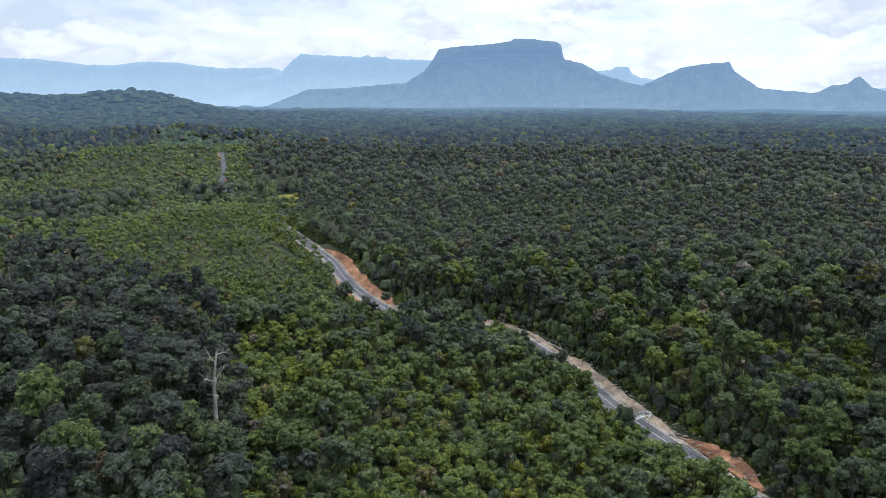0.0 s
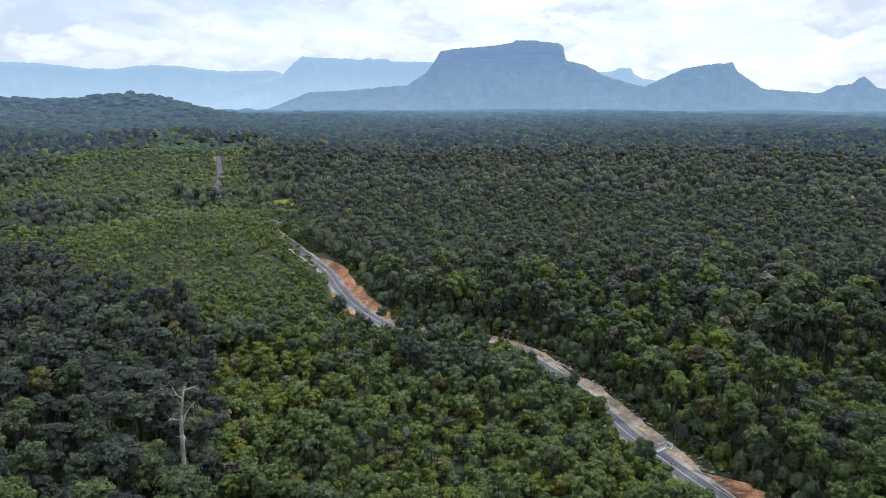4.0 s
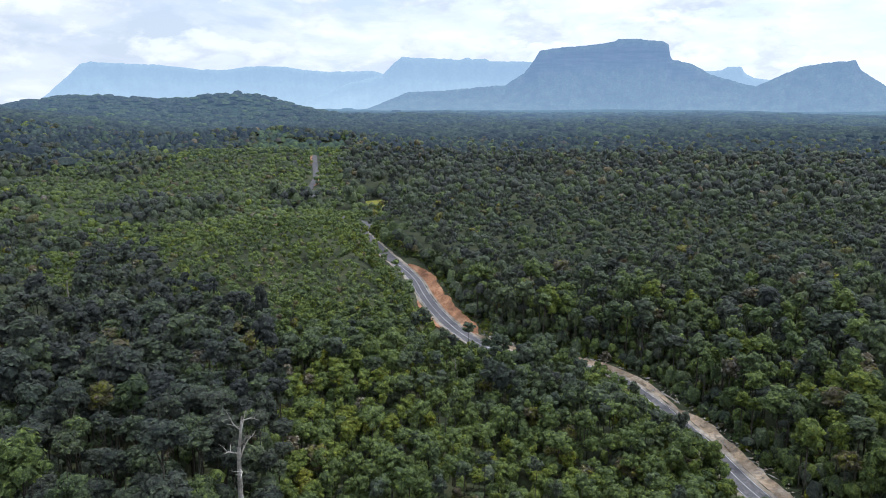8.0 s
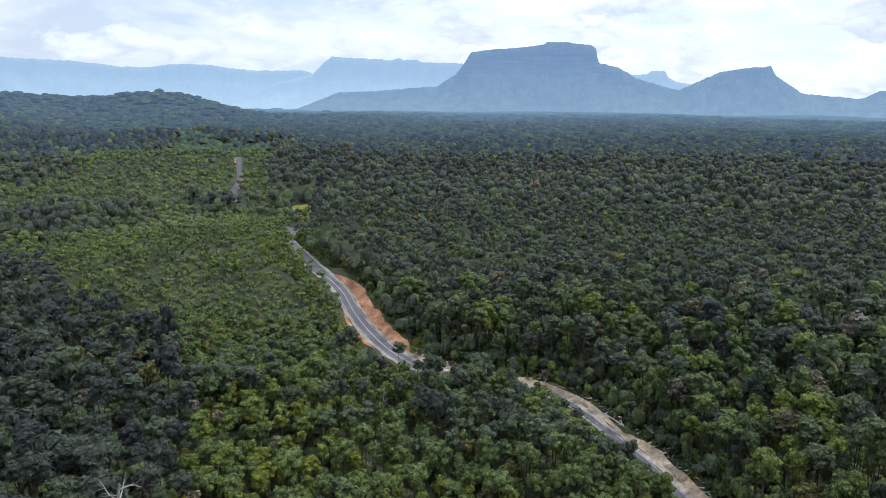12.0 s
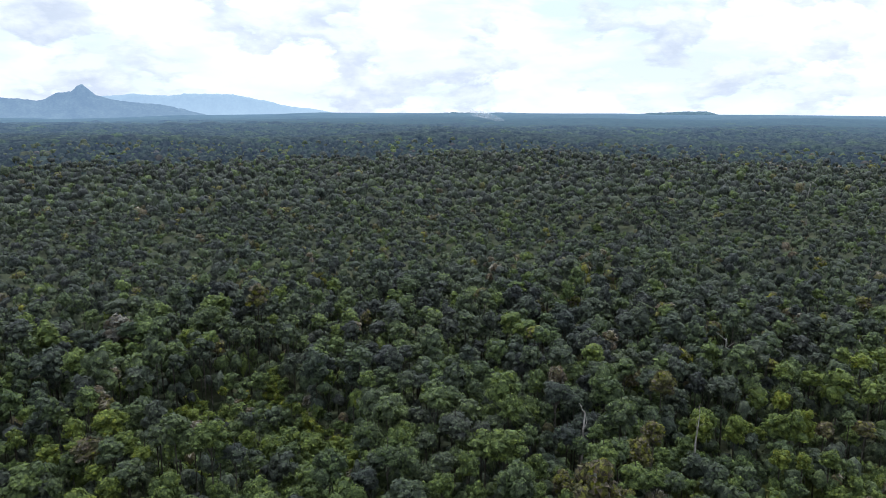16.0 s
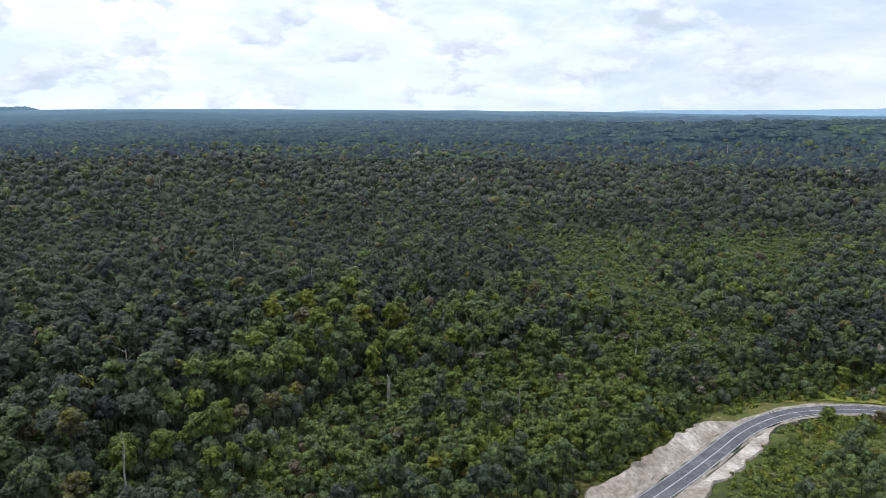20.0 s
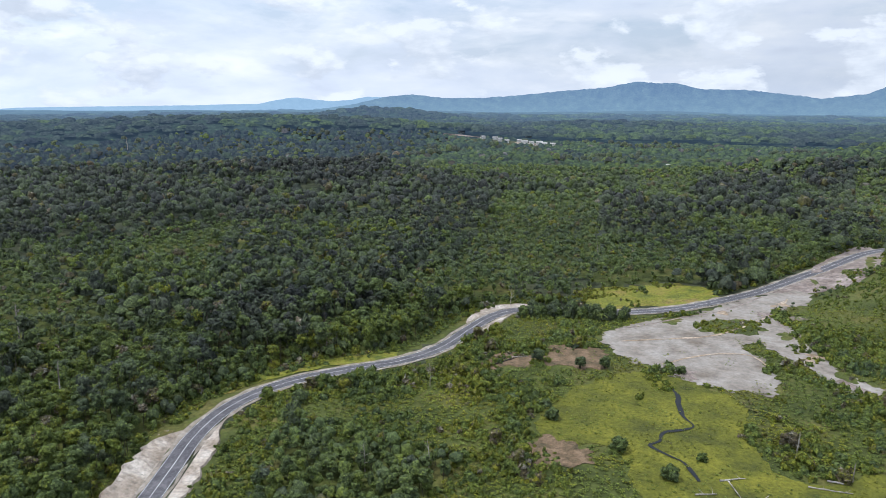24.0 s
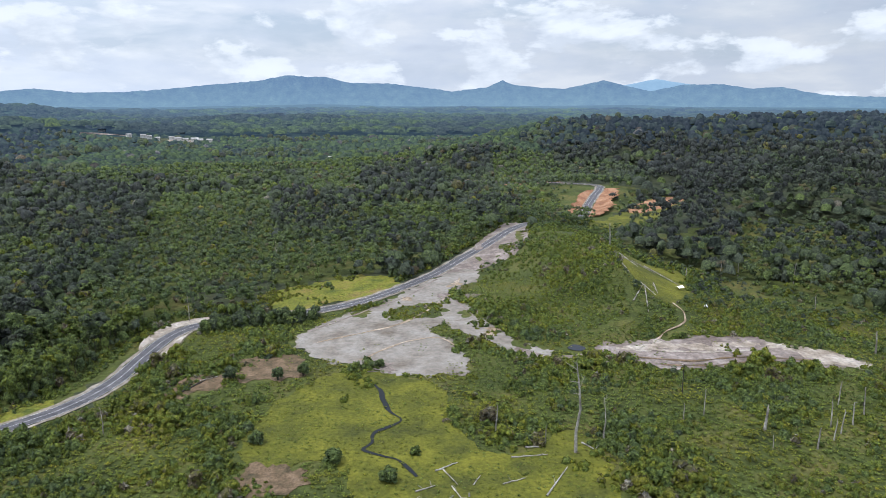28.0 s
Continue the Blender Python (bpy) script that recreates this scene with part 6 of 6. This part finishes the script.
for k, (x, y) in enumerate([(-8.7, -131.4), (-16.3, -128.1), (-25.5, -132), (-29.3, -121.7), (-40, -125.4), (-15.1, -108.9), (-16.9, -147.3), (29.9, -152.2), (-12, -138), (-20, -118), (-34, -134), (-48, -116), (-33, -112),
                            (-24, -104), (-8, -142), (-52, -128), (-60, -115), (-45, -150), (-62, -140), (-66, -152), (24, -146), (27, -140), (18, -150), (10, -156), (-30, -150)]):
    banana(x + 0.6 * math.sin(7 * k), y, 300 + k, 0.9 + 0.25 * math.sin(3 * k))
for k, (x, y, h, n, L) in enumerate([(43.4, 167, 4, 13, 4.0), (8, 161, 2, 12, 3.4), (-3, 164, 2.5, 12, 3.4), (56, 176, 3, 13, 3.8), (-27, 169, 2, 11, 3.2), (59.6, 186, 5, 14, 4.2), (41.6, 188, 2, 11, 3.2), (50, 160, 3, 12, 3.6),
                                     (92, -100, 1, 12, 2.8), (68, -108, 1, 12, 2.6), (102, -110, 1.5, 12, 3.0), (104, -219, 4, 12, 3.2), (-96, -150, 3, 12, 3.0)]):
    palm(x, y, h, n, L, 400 + k)
palm(-105, -307, 9, 11, 3.4, 430, label="dry palm with withered grey fronds above shrubs", dry=True)


def log(x0, y0, x1, y1, r, seed, mat=None):
    """A felled trunk lying on the ground, with broken branch stubs."""
    rng = np.random.default_rng(seed)
    t = np.linspace(0, 1, 6)
    xs, ys = x0 + (x1 - x0) * t, y0 + (y1 - y0) * t
    z = height(xs, ys)
    base = empty("fallen_log", x0, y0, float(z[0]))
    p = np.stack([xs - x0, ys - y0, np.linspace(z[0], z[-1], 6) - z[0] + r * 0.9 + 0.1 + rng.normal(0, 0.06, 6)], -1)
    r = r * (0.85 if y0 < -225 else 0.9)
    part("trunk", *tube(p, r * np.array([1.15, 1.0, 0.92, 0.85, 0.72, 0.5]), 8), mat or DEADWOOD, base)
    for i in (2, 4):
        a = rng.uniform(0, 6.28)
        q, rr = crooked(rng, p[i], (math.cos(a), math.sin(a), 0.7), 1.4 + 3 * r, r * 0.45, 0.25, 3)
        part("branch", *tube(q, rr, 5), mat or DEADWOOD, base)
    return tagged(base, "bleached felled tree trunk lying on grass", "log", "felled trunks")


LOGS = [(39.1, -107.1, 33.2, -111.7, 0.26), (43.7, -97.2, 38.8, -100.1, 0.24), (10.5, -97, 3.3, -111.2, 0.27), (34.5, -100.2, 31.5, -93.8, 0.22), (21.3, -102, 15.3, -105, 0.2), (18.3, -115.3, 8, -117.3, 0.24),
        (-2.5, -124.2, -6.5, -119.5, 0.25), (47, -92, 40, -93, 0.35), (37, -108, 33, -101, 0.2), (29, -101, 27, -106, 0.18), (34, -96, 37, -92, 0.2), (14, -121, 9, -121.5, 0.3),
        (-46, -284.7, -48, -272, 0.4), (-43.3, -241.5, -51.4, -259.6, 0.35), (-52.7, -259.6, -47.8, -232, 0.3)]
LOGS_2 = [(-50, -292, -45.4, -297, 0.4), (-62, -300, -76, -281, 0.35), (-51.2, -264.3, -56, -252, 0.3), (-59.1, -269.5, -57.6, -255.1, 0.3), (-48, -300, -56, -288, 0.35), (-54, -296, -66, -292, 0.3),
          (126, -152, 121, -163, 0.3), (128, -158, 122, -160, 0.25), (118, -166, 125, -161, 0.25), (66, -171, 62, -172, 0.2)]
for k, (x0, y0, x1, y1, r) in enumerate(LOGS + LOGS_2):
    log(x0, y0, x1, y1, r, 500 + k, DARKWOOD if k in (21, 22) else None)
log(69, 200, 73, 196, 0.3, 540)
log(76, 190, 71, 193, 0.22, 541)
log(82, 186, 79, 180, 0.25, 542)
log(44, 279, 48, 272, 0.3, 543)
log(55, 250, 58, 243, 0.3, 544)


def utility_pole(x, y, tall):
    base = empty("utility_pole", x, y, z_at(x, y) - 0.4)
    part("post", *tube([(0, 0, 0), (0.02, 0, tall * 0.5), (0.05, 0, tall)], [0.17, 0.15, 0.12], 10), DARKWOOD, base)
    arm = part("crossarm", *tube([(-0.25, 0, tall - 0.35), (0.1, 0, tall - 0.3), (0.7, 0, tall - 0.32)], [0.07, 0.07, 0.06], 6), DARKWOOD, base)
    part("insulator", *tube([(0.6, 0, tall - 0.28), (0.6, 0, tall - 0.15), (0.6, 0, tall - 0.02)], [0.04, 0.08, 0.03], 8), CONCRETE, arm)
    tagged(base, "dark wooden utility pole standing in shrubs", "utility pole")


utility_pole(-41, -158, 10.5)


def box(x0, y0, z0, x1, y1, z1):
    v = np.array([(x, y, z) for z in (z0, z1) for y in (y0, y1) for x in (x0, x1)], float)
    return v, np.array([(0, 2, 3, 1), (4, 5, 7, 6), (0, 1, 5, 4), (2, 6, 7, 3), (0, 4, 6, 2), (1, 3, 7, 5)])


def shelter(x, y, turn, w=3.2, label="small white tarpaulin shelter on a grassy slope"):
    """A pitched white sheet over a pole frame."""
    base = empty("shelter", x, y, z_at(x, y))
    base.rotation_euler.z = turn
    for px, py in ((-w / 2, -w / 2.6), (w / 2, -w / 2.6), (-w / 2, w / 2.6), (w / 2, w / 2.6)):
        part("post", *tube([(px, py, -0.2), (px, py, 1.6)], [0.06, 0.05], 6), DARKWOOD, base)
    n = 9
    u, q = np.meshgrid(np.linspace(-1, 1, n), np.linspace(-1, 1, n), indexing="ij")
    z = 2.3 - 0.8 * np.abs(q) - 0.12 * np.cos(u * 6) * np.abs(q)
    v = np.stack([u * w * 0.56, q * w * 0.5, z], -1).reshape(-1, 3)
    i, j = np.meshgrid(np.arange(n - 1), np.arange(n - 1), indexing="ij")
    f = np.stack([i * n + j, (i + 1) * n + j, (i + 1) * n + j + 1, i * n + j + 1], -1).reshape(-1, 4)
    part("sheet", v, f, WHITE, base, smooth=True)
    tagged(base, label, "shelter")


shelter(-73, -273, 0.5)
shelter(-77, -246, 1.1, 1.4, "small white sheet beside a footpath")


def culvert(x, y, turn, w, label):
    """A concrete culvert: headwall, two wing walls and a dark round pipe mouth."""
    base = empty("culvert", x, y, z_at(x, y))
    base.rotation_euler.z = turn
    part("headwall", *box(-w / 2, -0.2, -0.5, w / 2, 0.2, 1.5), CONCRETE, base)
    for s in (-1, 1):
        v, f = box(-0.15, 0, -0.5, 0.15, 2.2, 1.0)
        v[:, 0] += s * (w / 2 + 0.25 * v[:, 1])
        part("wing_wall", v, f, CONCRETE, base)
    part("pipe", *tube([(0, 0.26, 0.35), (0, 0.3, 0.35), (0, -0.1, 0.35)], [0.55, 0.5, 0.5], 14), DARKWOOD, base)
    tagged(base, label, "culvert")


culvert(100, -234, 0.3, 5.0, "grey concrete culvert headwall beside the road at the yard")
culvert(66, 213.5, 2.3, 3.0, "grey concrete culvert at the road verge")


def drain(x0, y0, x1, y1):
    a = np.array([x0, y0]), np.array([x1, y1])
    base = empty("drain_channel", x0, y0, z_at(x0, y0) + 0.3)
    d = (a[1] - a[0]) / np.linalg.norm(a[1] - a[0])
    nrm = np.array([d[1], -d[0]])
    L = float(np.linalg.norm(a[1] - a[0]))
    for name, o0, o1, h in (("side_wall", -0.7, -0.45, 0.35), ("side_wall", 0.45, 0.7, 0.35), ("bed", -0.45, 0.45, 0.06)):
        v, f = box(0, o0, -0.3, L, o1, h)
        v = np.column_stack([v[:, :1] * d + v[:, 1:2] * nrm, v[:, 2]])
        part(name, v, f, CONCRETE, base)
    tagged(base, "pale concrete drain channel across the road verge", "drain")


drain(60.5, 209.5, 66, 213)


def house(x, y, turn, w, d, h, roof_mat, label):
    base = empty("house", x, y, z_at(x, y) + 2.0)
    base.rotation_euler.z = turn
    part("wall", *box(-w / 2, -d / 2, -3, w / 2, d / 2, h), CONCRETE, base)
    e = 0.8
    v = np.array([(-w / 2 - e, -d / 2 - e, h), (w / 2 + e, -d / 2 - e, h), (w / 2 + e, d / 2 + e, h), (-w / 2 - e, d / 2 + e, h), (-w / 2 - e, 0, h + d * 0.28), (w / 2 + e, 0, h + d * 0.28)])
    vv = np.vstack([v, v + [0, 0, 0.25]])
    f = [(0, 1, 5, 4), (2, 3, 4, 5), (6, 10, 11, 7), (8, 11, 10, 9), (0, 6, 7, 1), (2, 8, 9, 3), (0, 4, 10, 6), (3, 9, 10, 4), (1, 7, 11, 5), (2, 5, 11, 8)]
    part("roof", vv, np.array(f), roof_mat, base, "pale metal roof")
    for k in range(3):
        wx = -w / 2 + (k + 0.6) * w / 3
        hole = part("window" if k != 1 else "door", *box(wx - 0.7, -d / 2 - 0.06, 0.9 if k != 1 else 0.0, wx + 0.7, -d / 2 + 0.05, 2.2), DARKWOOD, base)
        part("lintel", *box(wx - 0.85, -d / 2 - 0.12, 2.2, wx + 0.85, -d / 2 + 0.02, 2.36), WHITE, hole)
    tagged(base, label, "house", "far village houses")


HOUSES = [(545, -1204, 0.3, 11, 8, 3.4), (530, -1202, 0.2, 9, 7, 3), (516, -1207, 0.5, 12, 8, 3.5), (503, -1199, 0.1, 10, 8, 3.2), (488, -1203, 0.4, 9, 7, 3), (580, -1200, 0.5, 8, 6, 3), (615, -1222, 0.2, 9, 6, 3),
          (600, -1212, 0.6, 8, 6, 3), (640, -1218, 0.9, 8, 6, 3), (560, -1214, 0.1, 8, 6, 3), (226, -950, 0.4, 9, 7, 3), (730, -1300, 0.2, 12, 8, 3.5), (616, -1400, 0.1, 13, 8, 3.5)]
for x, y, turn, w, d, h in HOUSES:
    house(x, y, turn, w, d, h, ROOF, "low pale house with a pale metal roof in the far village")


def big_tree(x, y, tall, rad, tone, shape, label, deep=1.0, name="rainforest_tree"):
    v, f, tt = FINE_CROWNS[shape % 6]
    base = empty(name, x, y, z_at(x, y))
    c = part("crown", v * [rad, rad, rad * deep], f, LEAF, base, tone=np.clip(tt + tone, 0, 1), smooth=True)
    top = float((v[:, 2] * rad * deep).max())
    tall = max(tall, top - 0.2)
    c.location.z = tall - top
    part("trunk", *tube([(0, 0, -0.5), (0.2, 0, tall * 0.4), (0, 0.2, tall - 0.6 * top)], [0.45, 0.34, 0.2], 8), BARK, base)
    tagged(base, label, "tree")


big_tree(-106, 299, 28, 3.0, 0.0, 2, "narrow very dark tree standing above young forest", 2.6)
big_tree(3, 293, 15, 6.0, 0.28, 0, "round-crowned dark green tree beside the road", 1.0)
big_tree(12, 287, 12, 4.2, 0.42, 1, "round-crowned green tree beside the road", 1.0)
big_tree(55, 200, 10, 3.6, 0.30, 3, "dark green tree beside the road", 1.1)
big_tree(48, 226, 11, 3.6, 0.5, 4, "pale green tree beside the road", 1.0)
big_tree(-122, 222, 27, 8.5, 0.90, 0, "large crown with rusty brown leaves in the forest", 0.7)
big_tree(-100, 204, 26, 7.5, 0.12, 1, "large dark spreading tree in the forest", 0.8)
big_tree(-66, 178, 24, 5.5, 0.08, 2, "dark tree behind a dead tree", 0.9)
for x, y, t, r in ((-53.5, 157.5, 18, 3.8), (-49, 151, 21, 4.2), (-57, 157, 18, 3.8), (-62, 159, 20, 4.4), (-52, 149, 22, 4.2)):
    big_tree(x, y, t, r, 0.32, int(t) % 6, "dense green tree in front of the dead tree", 1.1)
big_tree(-80, 190, 27, 6.5, 0.14, 3, "dark spreading tree in the forest", 0.8)
for k, (x, y, t, r, tone) in enumerate([(96, -164, 5, 2.6, 0.35), (112, -162, 6, 2.8, 0.3), (88, -168, 5, 2.4, 0.4),
                                        (158, -76, 4.5, 3.4, 0.28), (165, -84, 4.5, 3.4, 0.3), (152, -70, 4.5, 3.0, 0.3), (169, -92, 4.5, 3.2, 0.35)]):
    big_tree(x, y, t, r, tone, k % 5, "dark green small tree among shrubs", 1.0, "small_tree")
line, _ = road_between(-221, -240, 1.0)
for k, (x, y) in enumerate(line[(line[:, 0] < 141) & (line[:, 0] > 99)][::3]):
    for row in range(2):
        r = 2.7 + 0.9 * math.sin(5.1 * k + row) ** 2
        big_tree(x - 2 + 1.5 * math.sin(3 * k), y + 7.5 + 3.6 * row, 1.35 * r * (1.25 + 0.35 * math.sin(2 * k)), r, 0.36 + 0.1 * math.sin(4 * k + row), (k + row) % 6, "dense green bush beside the road bend", 1.25 + 0.2 * math.sin(k), "bush")
for k, (x, y, r, tone, word) in enumerate([(24, -136, 3.4, 0.93, "dry brown"), (67, -110, 3.0, 0.45, "dark green"), (51, -102, 2.8, 0.42, "dark green"), (45, -116, 1.8, 0.5, "green"), (10, -123, 2.4, 0.86, "greyish"),
                                           (62, -176, 2.2, 0.4, "dark green"), (106, -124, 2.6, 0.35, "dark green"), (91, -120, 2.6, 0.4, "dark green")]):
    big_tree(x, y, r * 1.5, r, tone, k % 5, "%s leafy bush on the grass meadow" % word, 0.9, "bush")


def rubble():
    """Broken wood and soil lumps on the fresh verges."""
    rng = np.random.default_rng(91)
    ov = np.array([(1, 0, 0), (0, 1, 0), (-1, 0, 0), (0, -1, 0), (0, 0, 1), (0, 0, -0.5)], float)
    of = np.array([(0, 1, 4), (1, 2, 4), (2, 3, 4), (3, 0, 4), (1, 0, 5), (2, 1, 5), (3, 2, 5), (0, 3, 5)])
    for mat, count, name, label, long in ((DEADWOOD, 260, "wood_debris", "pale broken branches strewn on the road verge", 3.5), (TAN, 320, "soil_lumps", "loose tan soil lumps on the road verge", 1.2)):
        pieces = []
        line, z = road_between(330, 168)
        south, z2 = road_between(25, -64)
        for k in range(count):
            src, zz = (line, z) if k % 4 else (south, z2)
            i = int(rng.integers(2, len(src) - 2))
            d = src[i + 1] - src[i - 1]
            nrm = np.array([d[1], -d[0]]) / np.hypot(*d)
            p = src[i] - nrm * rng.uniform(5.4, 11.5)
            s = rng.uniform(0.18, 0.5)
            a = rng.uniform(0, 6.28)
            q = ov * [s * long * rng.uniform(0.5, 1.3), s * 0.7, s * 0.6] * rng.uniform(0.8, 1.2, (6, 1))
            c, sn = math.cos(a), math.sin(a)
            q = np.stack([q[:, 0] * c - q[:, 1] * sn + p[0], q[:, 0] * sn + q[:, 1] * c + p[1], q[:, 2] + zz[i] + 0.75], -1)
            pieces.append((q, of))
        tagged(link_mesh(name, *join(pieces), mat), label, "debris", kind="stuff")


rubble()


def smoke_plume():
    """A thin drifting smoke column far off."""
    rng = np.random.default_rng(77)
    a = radians(61.0)
    cx, cy = 2950 * math.sin(a), 80 + 2950 * math.cos(a)
    iv, jf = icosphere(2)
    pieces = []
    for k in range(9):
        t = k / 8
        c = np.array([cx - 110 * t * math.cos(a), cy + 110 * t * math.sin(a), 24 + 34 * t ** 0.8])
        pieces.append((iv * [6 + 16 * t, 6 + 16 * t, 7 + 9 * t] * rng.uniform(0.8, 1.2, (len(iv), 1)) + c, jf))
    tagged(link_mesh("smoke", *join(pieces), SMOKE, smooth=True), "thin white smoke drifting up from far forest", "smoke", kind="structure")


smoke_plume()
